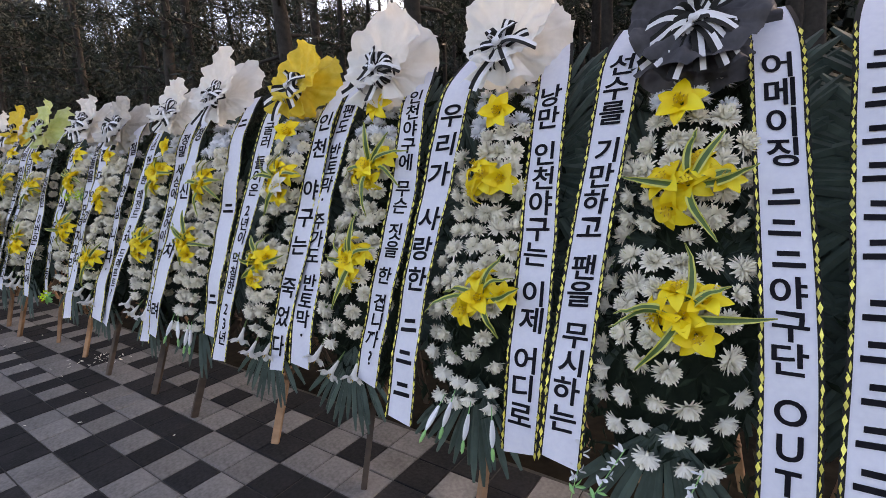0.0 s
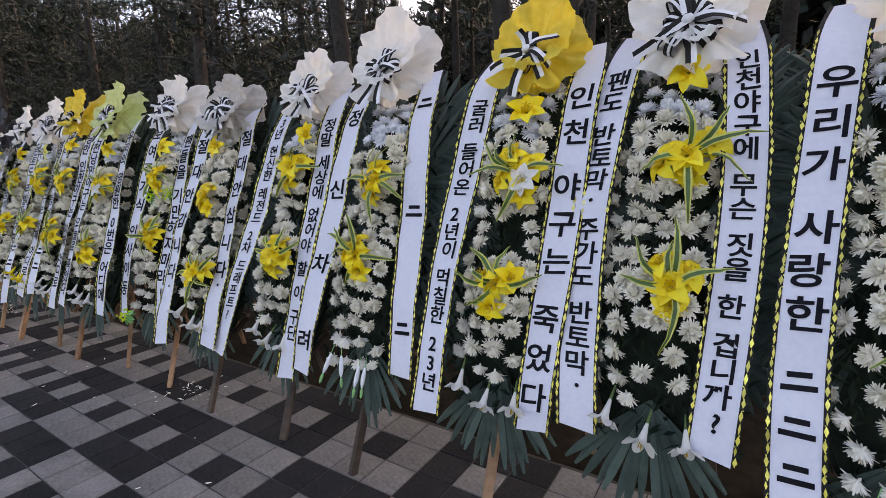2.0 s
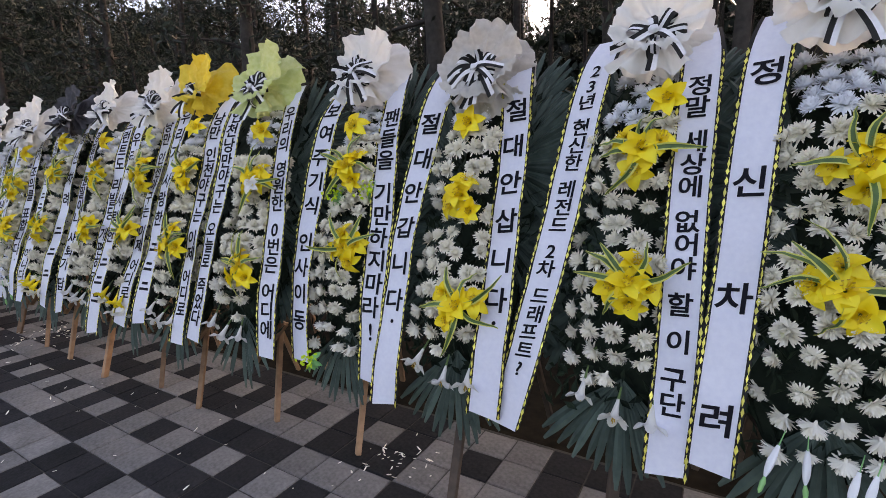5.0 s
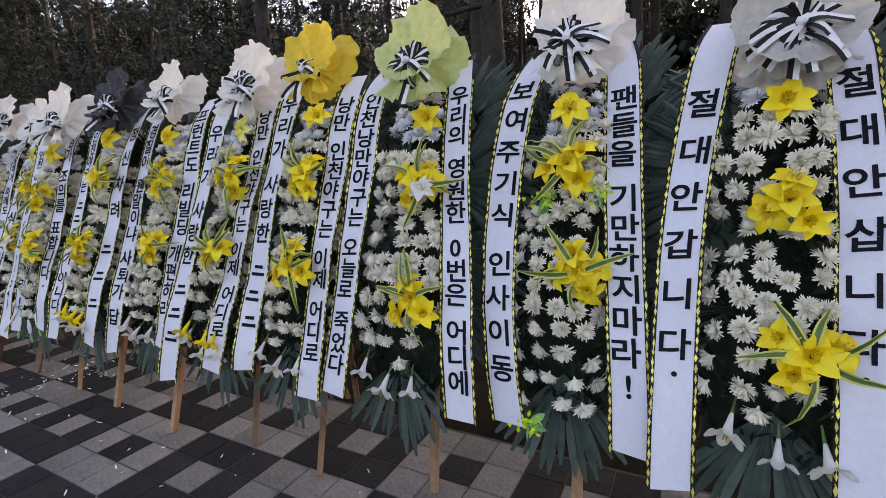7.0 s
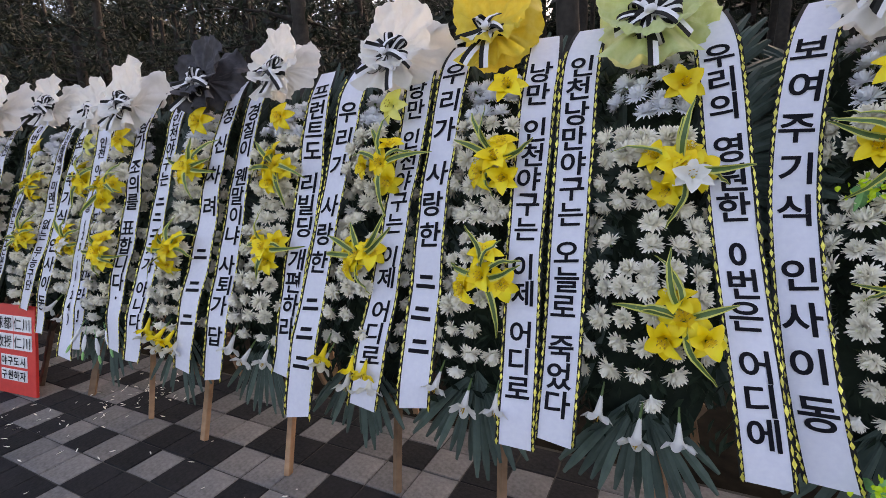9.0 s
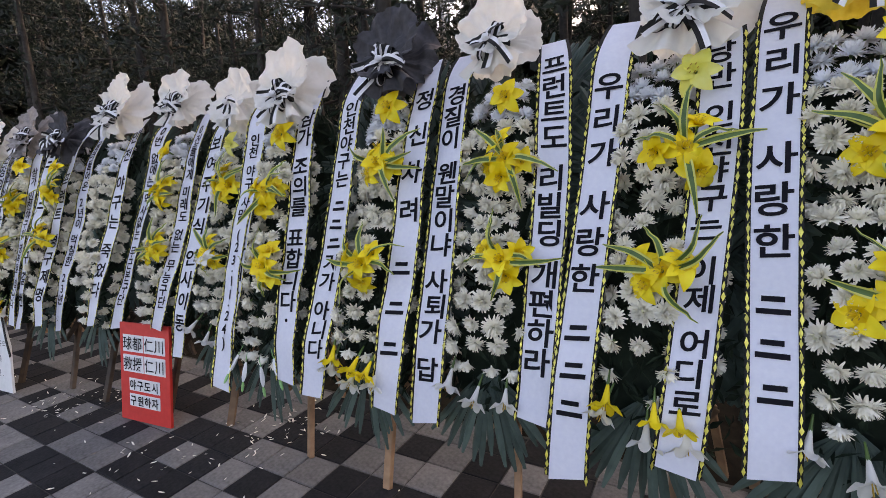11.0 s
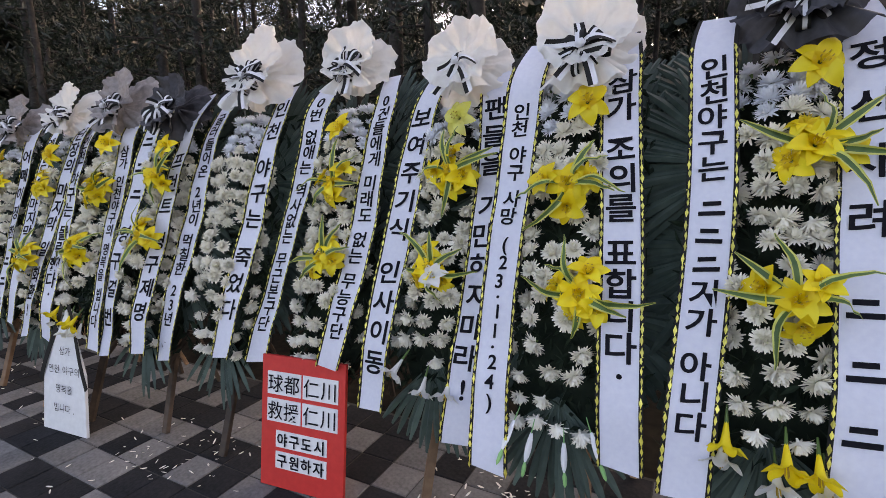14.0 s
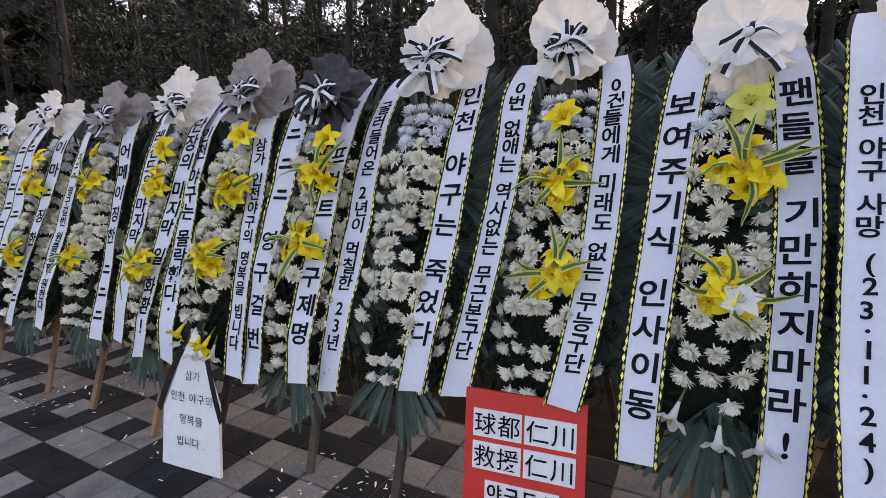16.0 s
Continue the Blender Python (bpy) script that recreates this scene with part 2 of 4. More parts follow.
MUMS = {}
for key, white in (("white", M_MUM), ("blue", M_MUMBLUE)):
    MUMS[key] = [mum_mesh(s, fl).mesh("chrysanthemum", [white, white if key == "blue" else M_MUMHEART, M_BLADE], True) for s, fl in ((1, 0), (2, -8), (3, 8), (4, -20), (5, -4), (6, 14))]
MUMS["cup"] = [mum_mesh(s, fl).mesh("chrysanthemum", [M_MUM, M_MUMHEART, M_MUM], True) for s, fl in ((7, 24), (8, 32), (9, 38))]


def lily_mesh(seed, m, open_=1.0):
    """A six-petalled lily facing +z, about 16 cm across."""
    rnd = random.Random(seed)
    bu = Build()
    for k in range(6):
        el = 42 - 26 * open_ + rnd.uniform(-8, 8) + (8 if k % 2 else 0)
        w = 0.068 if k % 2 else 0.055
        petal(bu, pose(0, 0, 0, 0, 0, 60 * k + rnd.uniform(-8, 8)) @ pose(0, 0.006, -0.012, el + 16, rnd.uniform(-12, 12), 0),
              0.086 * rnd.uniform(0.92, 1.08), w, radians(-38 * open_ + rnd.uniform(-12, 8)), 0.26, 8, 5, 0, 0.2, base=3)
    for k in range(6):
        a = math.radians(60 * k + 20)
        tipp = Vector((math.cos(a) * 0.016, math.sin(a) * 0.016, 0.035))
        bu.tube([(0, 0, -0.01), tipp], [0.0012, 0.0012], 4, 0)
        bu.tube([tipp - Vector((0.004, 0, 0)), tipp + Vector((0.004, 0.002, 0))], [0.0018, 0.0018], 4, 1)
    bu.tube([(0, 0, -0.045), (0, 0, -0.008)], [0.003, 0.008], 6, 2)
    return bu.mesh("lily", [m, M_STAMEN, M_BLADE, M_THROAT if m is M_LILY else m], True)


LILIES = [lily_mesh(s, M_LILY, o) for s, o in ((1, 1.0), (2, 0.8), (3, 1.15), (4, 0.55))]
LILIES_PALE = [lily_mesh(7, M_LILYPALE, 0.9)]
LILIES_WHITE = [lily_mesh(9, M_LILYWHITE, 0.75)]


def bell_mesh(seed, m):
    """A trumpet lily opening along +z, its six petals joined in a tube and turned out at the rim."""
    rnd = random.Random(seed)
    bu, n, rows = Build(), 48, []
    for a in range(12):
        t = a / 11
        row = []
        for k in range(n + 1):
            th = 2 * math.pi * k / n
            lobe = abs(math.cos(3 * th))
            r = 0.005 + 0.016 * t + 0.034 * max(0, t - 0.55) ** 1.6 / 0.28 * (0.55 + 0.6 * lobe)
            z = 0.105 * t - 0.05 * max(0, t - 0.72) * (1 - 0.2 * lobe) - 0.022 * (1 - lobe) * max(0, t - 0.6) / 0.4
            row.append(Vector((r * math.cos(th), r * math.sin(th), z)))
        rows.append(row)
    bu.grid(rows)
    bu.tube([(0, 0, -0.05), (0, 0, 0.004)], [0.003, 0.006], 6, 1)
    for k in range(3):
        bu.tube([(0, 0, 0.02), (0.006 * math.cos(2.1 * k), 0.006 * math.sin(2.1 * k), 0.085 + rnd.uniform(0, 0.01))], [0.0012, 0.002], 4, 2)
    return bu.mesh("lily", [m, M_BLADE, M_STAMEN], True)


LILY_YELLOWBELL = [bell_mesh(10, M_LILY)]
LILY_BELL = [bell_mesh(11, M_LILYWHITE)]


def blade_mesh(seed, length):
    """A long arching leaf along +y with cream edges."""
    rnd = random.Random(seed)
    bu = Build()
    rows = []
    for a in range(10):
        t = a / 9
        w = 0.0145 * math.sin(math.pi * min(1, 0.16 + 0.80 * t)) ** 0.8 * (1 - 0.45 * t) + 0.0006
        y, z = length * t * (1 - 0.12 * t), 0.10 * t - 0.16 * t * t * rnd.uniform(0.9, 1.1)
        rows.append([Vector((s * w, y, z + abs(s) * w * 0.5)) for s in (-1, -0.55, 0, 0.55, 1)])
    bu.grid(rows, 0, [1, 0, 0, 1])
    return bu.mesh("striped_leaf", [M_BLADE, M_BLADEEDGE], True)


BLADES = [blade_mesh(1, 0.18), blade_mesh(2, 0.22), blade_mesh(3, 0.14), blade_mesh(4, 0.20)]


def palm_mesh(seed, a0, a1, n, length, broad=0.78):
    """A pleated palm fan in the xz plane, its blades from a0 to a1 degrees."""
    rnd = random.Random(seed)
    bu = Build()
    for k in range(n):
        a = math.radians(a0 + (a1 - a0) * (k + 0.5) / n + rnd.uniform(-1.5, 1.5))
        d, s = Vector((math.cos(a), 0, math.sin(a))), Vector((-math.sin(a), 0, math.cos(a)))
        ln, lift, droop = length * rnd.uniform(0.86, 1.06), rnd.uniform(-0.015, 0.03), rnd.uniform(0.02, 0.07)
        rows = []
        for b in range(7):
            t = b / 6
            w = (0.006 + 0.75 * math.radians(abs(a1 - a0) / n) * ln * min(t, 0.72)) * (1 if t < 0.8 else (0.9 if t < 0.9 else 0.35)) * broad
            p = d * (ln * t) + Vector((0, lift * t + droop * t * t * (0.6 + 0.4 * math.sin(k)), -droop * 0.5 * t ** 3))
            rows.append([p - s * w, p + Vector((0, -w * 0.75, 0)), p + s * w])
        bu.grid(rows)
    return bu.mesh("palm_leaf", [M_PALM])


PALM_R = [palm_mesh(s, -48, 80, 32, 0.44) for s in (1, 2)]
PALM_L = [palm_mesh(s, 100, 228, 32, 0.44) for s in (3, 4)]
PALM_D = [palm_mesh(s, -142, -38, 15, 0.36, 0.56) for s in (5, 6)]
PALM_LOWR = [palm_mesh(7, -75, 20, 13, 0.36)]
PALM_LOWL = [palm_mesh(8, 160, 255, 13, 0.36)]


def foliage_mesh(seed):
    """Dark leaflets over the front of the rack."""
    rnd = random.Random(seed)
    bu = Build()
    for _ in range(620):
        h = rnd.uniform(0.52, 1.86)
        half = 0.26 - 0.05 * max(0, h - 1.2)
        u = rnd.uniform(-half, half)
        y = -0.05 - 0.09 * (1 - (u / 0.3) ** 2) * rnd.random() - 0.02
        m = pose(u, y, h, rnd.uniform(20, 120), rnd.uniform(-60, 60), rnd.uniform(0, 360))
        ln, w = rnd.uniform(0.04, 0.09), rnd.uniform(0.006, 0.014)
        bu.add([m @ Vector(p) for p in ((0, 0, 0), (w, ln * 0.5, 0.004), (0, ln, 0), (-w, ln * 0.5, 0.004))], [(0, 1, 2, 3)])
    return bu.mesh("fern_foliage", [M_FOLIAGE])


FOLIAGE = [foliage_mesh(1), foliage_mesh(2), foliage_mesh(3)]


def backing_mesh():
    bm = bmesh.new()
    n = 36
    ring = []
    for k in range(n):
        a = 2 * math.pi * k / n
        ring.append(bm.verts.new((0.25 * math.copysign(abs(math.cos(a)) ** 0.7, math.cos(a)), 0.0, 1.19 + 0.70 * math.sin(a))))
    fc = bm.faces.new(ring)
    ext = bmesh.ops.extrude_face_region(bm, geom=[fc])
    bmesh.ops.translate(bm, verts=[v for v in ext["geom"] if isinstance(v, bmesh.types.BMVert)], vec=(0, -0.05, 0))
    bmesh.ops.recalc_face_normals(bm, faces=bm.faces[:])
    bmesh.ops.bevel(bm, geom=[e for e in bm.edges if abs(e.verts[0].co.y - e.verts[1].co.y) < 0.01], offset=0.012, segments=2, affect='EDGES')
    me = bpy.data.meshes.new("backing")
    bm.to_mesh(me)
    bm.free()
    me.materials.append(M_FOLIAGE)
    return me


BACKING = backing_mesh()


def drop_mesh():
    """A hanging spray of white buds with green ends."""
    bu = Build()
    rnd = random.Random(3)
    for k in range(9):
        z = -0.022 * k
        m = pose(rnd.uniform(-0.006, 0.006), rnd.uniform(-0.008, 0.004), z, 160 + rnd.uniform(-25, 25), rnd.uniform(-25, 25), rnd.uniform(0, 360))
        petal(bu, m, 0.034, 0.012, 0.5, 0.4, 4, 3, 0 if k < 7 else 1)
        petal(bu, m @ pose(0, 0, 0, 0, 120, 0), 0.034, 0.012, 0.5, 0.4, 4, 3, 0 if k < 7 else 1)
    bu.tube([(0, 0, 0.01), (0, 0, -0.2)], [0.002, 0.0015], 4, 1)
    return bu.mesh("bud_spray", [M_MUMBLUE, M_BUD], True)


DROP = drop_mesh()


def long_bud_mesh():
    """A long closed white bud hanging down, with a thin stalk and a green tip."""
    bu = Build()
    rows = []
    for a in range(12):
        t = a / 11
        r = 0.002 + 0.0105 * math.sin(math.pi * min(1, 0.08 + 0.95 * t)) ** 0.7 * (0.55 + 0.45 * t)
        rows.append([Vector((r * (1 + 0.22 * math.cos(3 * th)) * math.cos(th), r * (1 + 0.22 * math.cos(3 * th)) * math.sin(th), -0.105 * t)) for th in [2 * math.pi * k / 12 for k in range(13)]])
    bu.grid(rows, 0)
    bu.tube([(0, 0, 0.05), (0, 0, 0)], [0.0015, 0.002], 5, 1)
    bu.tube([(0, 0, -0.10), (0.002, 0, -0.12), (0.003, 0, -0.145), (0.003, 0, -0.155)], [0.003, 0.008, 0.006, 0.001], 7, 1)
    return bu.mesh("long_bud", [M_MUMBLUE, M_BUD], True)


LONG_BUD = long_bud_mesh()


def sprig_mesh():
    bu = Build()
    rnd = random.Random(5)
    for k in range(26):
        m = pose(rnd.gauss(0, 0.019), rnd.uniform(-0.03, 0.0), rnd.gauss(0, 0.019), rnd.uniform(30, 150), rnd.uniform(-60, 60), rnd.uniform(0, 360))
        petal(bu, m, 0.018, 0.016, 0.6, 0.4, 4, 3, 0)
    for k in range(6):
        petal(bu, pose(0, 0, 0, 60 + 20 * k, 60 * k, 40 * k), 0.07, 0.03, 0.3, 0.2, 5, 3, 1)
    return bu.mesh("lime_sprig", [M_LIME, M_BUD], True)


SPRIG = sprig_mesh()


# ---- wrapping paper and striped bow ----
def wrap_mesh(seed, r, colour, style):
    """A gathered sheet of wrapping fabric facing -y, with ruffled rim."""
    rnd = random.Random(seed)
    bu = Build()
    for layer in range(2):
        ph, ph2, lobes = rnd.uniform(0, 6), rnd.uniform(0, 6), rnd.choice((3, 4, 5))
        n = 84
        rows = []
        for a in range(11):
            t = a / 10
            row = []
            for k in range(n + 1):
                th = 2 * math.pi * k / n
                up = math.sin(th)
                rr = r * (0.90 + 0.16 * up - 0.10 * layer) * (1 + 0.02 * math.sin(lobes * th + ph) + 0.09 * noise.noise(Vector((1.7 * math.cos(th), 1.7 * up, seed + 9.7 * layer))) + 0.07 * noise.noise(Vector((8 * math.cos(th), 8 * up, seed))))
                if style == "scallop":
                    rr = r * (0.97 - 0.1 * layer) * (1 + 0.035 * abs(math.sin(9 * th)))
                if style == "tall" and up > 0:
                    rr *= 1 + 0.26 * up * (0.55 + 0.45 * abs(math.cos(2.5 * th + ph)))
                if style == "side":
                    rr *= 1 + 0.18 * math.cos(th)
                pleat = 1.1 * abs(math.sin(5.5 * th + ph2)) - 0.6 + math.sin(13 * th + ph) * 0.4 + 0.4 * math.sin(27 * th)
                y = -0.05 * layer + 0.016 + t * t * (0.075 - 0.11 * layer) + 0.017 * t * pleat * (1.15 - 0.55 * t) + 0.05 * t * noise.noise(Vector((3.2 * t * math.cos(th) + seed, 3.2 * t * up, 4.0 * layer))) + 0.018 * t * noise.noise(Vector((9 * t * math.cos(th), 9 * t * up, seed))) - 0.05 * max(0, -up) * t
                row.append(Vector((rr * t * math.cos(th) * 0.92, y, rr * t * math.sin(th))))
            rows.append(row)
        bu.grid(rows)
    # a loose skirt below the knot
    rows = []
    for a in range(6):
        t = a / 5
        rows.append([Vector(((0.02 + (0.62 * r) * t) * s, -0.03 - 0.025 * math.sin(9 * s + seed) * t - 0.02 * t, -r * 0.15 - r * 0.72 * t * (1 - 0.16 * s * s + 0.05 * math.sin(13 * s)))) for s in [k / 12 - 1 for k in range(25)]])
    bu.grid(rows)
    return bu.mesh("wrapping_fabric", [PAPERS[colour]], True)


def striped_bow(parent, at, seed, r, loops, tails):
    """Looped black ribbon with a white stripe: loops, tails and a knot."""
    rnd = random.Random(seed)
    bow = link("striped_bow", None, parent, at)
    for k in range(loops):
        th = 2 * math.pi * (k + rnd.uniform(-0.25, 0.25)) / loops
        ln, w, puff = r * rnd.uniform(0.75, 1.15), 0.019 * rnd.uniform(0.8, 1.1), rnd.uniform(0.02, 0.045)
        d, s = Vector((math.cos(th), 0, math.sin(th))), Vector((-math.sin(th), -0.35, math.cos(th))).normalized()
        rows = []
        for a in range(13):
            t = a / 12
            out = math.sin(math.pi * t)
            p = d * (ln * out ** 0.8) + Vector((0, -0.03 - puff * math.cos(math.pi * t) * (0.3 + out), 0)) + s * (t - 0.5) * 0.02
            rows.append([p + s * (w * q) for q in (-1, -0.1, 0.55, 1)])
        bu = Build()
        bu.grid(rows, 0, [0, 1, 0])
        link("loop", bu.mesh("loop", [M_BLACK, M_STRIPE], True), bow)
    for k in range(tails):
        th = 2 * math.pi * (k + rnd.uniform(-0.3, 0.3)) / tails
        ln, w = r * rnd.uniform(1.0, 1.6), 0.017
        d, s = Vector((math.cos(th), -0.1, math.sin(th))), Vector((-math.sin(th), 0.3, math.cos(th))).normalized()
        rows = []
        for a in range(8):
            t = a / 7
            p = d * (ln * t) + Vector((0, -0.055 - 0.018 * math.sin(4 * t + k), -0.05 * t * t))
            rows.append([p + s * (w * q) for q in (-1, 0, 1)])
        bu = Build()
        bu.grid(rows, 0, [0, 1])
        link("tail", bu.mesh("tail", [M_BLACK, M_STRIPE], True), bow)
    bu = Build()
    bu.tube([(-0.016, -0.062, -0.003), (-0.008, -0.066, 0), (0.008, -0.066, 0.002), (0.016, -0.062, 0.004)], [0.009, 0.016, 0.016, 0.009], 8, 0)
    link("knot", bu.mesh("knot", [M_STRIPE], True), bow)


# ---- the ribbons with their writing ----
LEAN_BACK, FRONT = 20.0, 0.22


def ribbon(parent, xs, hb, text, off, seed, tuck, ends):
    """A hanging satin band: xs = its middle at the top, half way and at the foot, hb = the foot's height along the rack."""
    rnd = random.Random(seed)
    ht, hm = 1.93, 1.25
    w, edge = 0.057, 0.0135
    p1, p2, amp = rnd.uniform(0, 6), rnd.uniform(0, 6), rnd.uniform(0.003, 0.007)

    def at(v, h, out=0.0):
        # Lagrange through the three given points
        x = xs[0] * (h - hm) * (h - hb) / ((ht - hm) * (ht - hb)) + xs[1] * (h - ht) * (h - hb) / ((hm - ht) * (hm - hb)) + xs[2] * (h - ht) * (h - hm) / ((hb - ht) * (hb - hm))
        x += 0.004 * math.sin(5 * h + p2)
        if h > 1.82:
            q = min(1.0, (h - 1.82) / 0.2)
            x += (tuck - x) * 0.10 * q * q
            v *= 1 - 0.10 * q * q
        y = -off + amp * math.sin(9 * h + p1) + 0.5 * amp * math.sin(23 * h + p2) + v * 0.12 * math.sin(4 * h + p1)
        if h > 1.72:
            y += 0.9 * (h - 1.72) ** 2
        if h < 0.7:
            y += 0.10 * (0.7 - h)
        return Vector((x + v, y - out, h))

    hs = [ht + 0.09 - (ht + 0.09 - hb) * k / 44 for k in range(45)]
    bu = Build()
    slant = rnd.uniform(-0.012, 0.012)
    bu.grid([[at(v, h + (slant * v / w if k == 44 else 0)) for v in (-w, -w / 2, 0, w / 2, w)] for k, h in enumerate(hs)])
    band = link("ribbon", bu.mesh("ribbon", [M_RIBBON], True), parent)
    for s in (-1, 1):
        eb, gb = Build(), Build()
        eb.grid([[at(s * w, h, 0.002), at(s * (w + edge), h, 0.001)] for h in hs])
        link("black_edging", eb.mesh("black_edging", [M_BLACK], True), band)
        h = hb + 0.01
        while h < 1.9:
            ln, q = 0.0155 * rnd.uniform(0.75, 1.2), 0.0057 * rnd.uniform(0.6, 1.15)
            c = w + edge / 2 + rnd.uniform(-0.002, 0.002)
            if rnd.random() < 0.5:
                e, g = c + rnd.uniform(-0.005, 0.005), h + ln
                gb.add([at(s * e, g - 0.003, 0.004), at(s * (e + 0.002), g, 0.005), at(s * e, g + 0.003, 0.004), at(s * (e - 0.002), g, 0.005)], [(0, 1, 2, 3)])
            gb.add([at(s * c, h - ln, 0.0035), at(s * (c + q), h, 0.005), at(s * c, h + ln, 0.0035), at(s * (c - q), h, 0.005)], [(0, 1, 2, 3)])
            h += 2 * ln + 0.003
        tagged(link("gold_braid", gb.mesh("gold_braid", [M_GOLD]), band), kind="stuff")
    adv = [0.5 if c == " " else (0.6 if c in ".·" else 1.0) for c in text]
    step = (ends[0] - ends[1]) / (sum(adv) - adv[0] / 2 - adv[-1] / 2)
    size = min(step * 1.02, 0.106)
    bars = min(step * 0.95, 0.095)
    h = ends[0] + step * adv[0] / 2
    for c, a in zip(text, adv):
        if c != " ":
            vs, fs = BARS if c == "#" else GLYPHS[c]
            hh = h - step * a / 2 + (0.25 * size if c == "." else 0)
            wob, slope, sx = rnd.uniform(-0.004, 0.004), rnd.uniform(0.0, 0.10), 1.06 if ord(c) > 255 else 1.0
            size_c = bars if c == "#" else size
            lb = Build()
            lb.add([at(wob + max(-0.054, min(0.054, x * size_c * sx)), hh + (y + slope * x) * size_c, 0.003) for x, y in vs], fs)
            link("character", lb.mesh("character", [M_INK]), band)
        h -= step * a
    return band


def wreath(cx, yf, left, right, bow, colour, style="round", texts=("", ""), bows=(9, 6), clusters=2, leg="raw", extras="", label="", seed=0, ends=(1.75, 0.68, 1.75, 0.68), foot=None, flowers=((0.01, 1.665), (0.0, 1.46), (0.0, 0.98))):
    """One three-tier flower stand. left, right: ribbon middles (top, half way, foot) and the foot's height; bow: middle, height, radius."""
    rnd = random.Random(seed * 7 + 3)
    top = new("funeral_wreath")
    top.matrix_basis = pose(cx, yf, 0, -LEAN_BACK, 0, 0)
    tagged(top, label, "wreath", "funeral wreaths in a row")
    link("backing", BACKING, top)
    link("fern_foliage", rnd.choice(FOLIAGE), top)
    fan = 0.03 if "setback" in extras else 0.09
    link("palm_leaf", rnd.choice(PALM_R), top, pose(0.10, -fan, 1.48 + rnd.uniform(-0.06, 0.05), 0, rnd.uniform(-8, 8), 0))
    link("palm_leaf", rnd.choice(PALM_L), top, pose(-0.10, -fan - 0.005, 1.48 + rnd.uniform(-0.06, 0.05), 0, rnd.uniform(-8, 8), 0))
    link("palm_leaf", PALM_LOWR[0], top, pose(0.10, -0.04, 1.0, 0, rnd.uniform(-10, 10), 0))
    link("palm_leaf", PALM_LOWL[0], top, pose(-0.10, -0.045, 1.0, 0, rnd.uniform(-10, 10), 0))
    link("palm_leaf", rnd.choice(PALM_R), top, pose(0.09, -fan + 0.035, 1.22 + rnd.uniform(-0.05, 0.05), 0, 8 + rnd.uniform(-8, 8), 0))
    link("palm_leaf", rnd.choice(PALM_L), top, pose(-0.09, -fan + 0.03, 1.22 + rnd.uniform(-0.05, 0.05), 0, -8 + rnd.uniform(-8, 8), 0))
    link("palm_leaf", rnd.choice(PALM_R), top, pose(0.08, -fan + 0.055, 1.68 + rnd.uniform(-0.04, 0.04), 0, -6 + rnd.uniform(-8, 8), 0))
    link("palm_leaf", rnd.choice(PALM_L), top, pose(-0.08, -fan + 0.06, 1.68 + rnd.uniform(-0.04, 0.04), 0, 6 + rnd.uniform(-8, 8), 0))
    if "board" not in extras:
        link("palm_leaf", rnd.choice(PALM_D), top, pose(0, -0.10, 0.68, 0, rnd.uniform(-6, 6), 0))
    # timber legs: one in front, two struts behind reaching the ground
    wood = M_WOOD if leg == "raw" else M_DARKWOOD
    inv = top.matrix_basis.inverted()
    bar("leg", inv @ Vector((*(foot or (cx + rnd.uniform(-0.03, 0.03), yf + 0.05)), 0.0)), (0, 0.015, 1.5), 0.042, 0.028, wood, top)
    for s in (-1, 1):
        bar("back_leg", inv @ Vector((cx + s * 0.20 + rnd.uniform(-0.04, 0.04), yf + rnd.uniform(0.75, 0.95), 0.0)), (s * 0.04, 0.04, 1.35), 0.034, 0.024, wood, top)
        bar("strut", (s * 0.015, 0.03, 0.42), (s * 0.20, 0.03, 0.66), 0.03, 0.02, wood, top)
    bar("crossbar", (-0.20, 0.035, 0.66), (0.20, 0.035, 0.66), 0.03, 0.02, wood, top)

    # chrysanthemums in loose rows
    spots = []
    h = 0.60
    while h < 1.83:
        half = 0.215 if h < 1.2 else (0.19 if h < 1.6 else 0.125)
        if h < 0.7:
            half = 0.15
        n = int(2 * half / (0.076 if h > 0.9 else 0.092)) + 1
        shift = rnd.uniform(-0.02, 0.02)
        for k in range(n):
            u = -half + 2 * half * (k + 0.5) / n + shift + rnd.uniform(-0.014, 0.014)
            spots.append((u, h + rnd.uniform(-0.016, 0.016) - 0.9 * u * u * (1 if h < 1.0 else 0)))
        h += 0.086 if h < 0.88 else 0.075 if h < 1.6 else 0.066
    lx, rx = left[1] - cx + 0.085, right[1] - cx - 0.085
    for u, h in spots:
        if h < 0.68 and "bells" in extras:
            continue
        if 1.18 < h < 1.30 and rnd.random() < 0.25 or rnd.random() < 0.06:
            continue
        # each tier is a dome: its flowers look outward from the tier's middle
        hc, ru, rh = (1.0, 0.24, 0.40) if h < 1.27 else (1.5, 0.23, 0.30)
        du, dh = u / ru, (h - hc) / rh
        q = min(1.0, math.hypot(du, dh))
        tilt = radians(14 + (64 if dh > -0.2 else 96) * q + rnd.uniform(-12, 12))
        out = Vector((du, 0, dh)).normalized() * math.sin(tilt) + Vector((rnd.uniform(-0.15, 0.15), -math.cos(tilt), rnd.uniform(-0.15, 0.15)))
        y = -0.165 - 0.085 * (1 - q * q) + rnd.uniform(-0.015, 0.015)
        if u < lx or u > rx:
            y = max(y, -0.185) + 0.04
        kind = "blue" if h > 1.63 else "cup" if q > 0.72 and dh < 0.3 else "white"
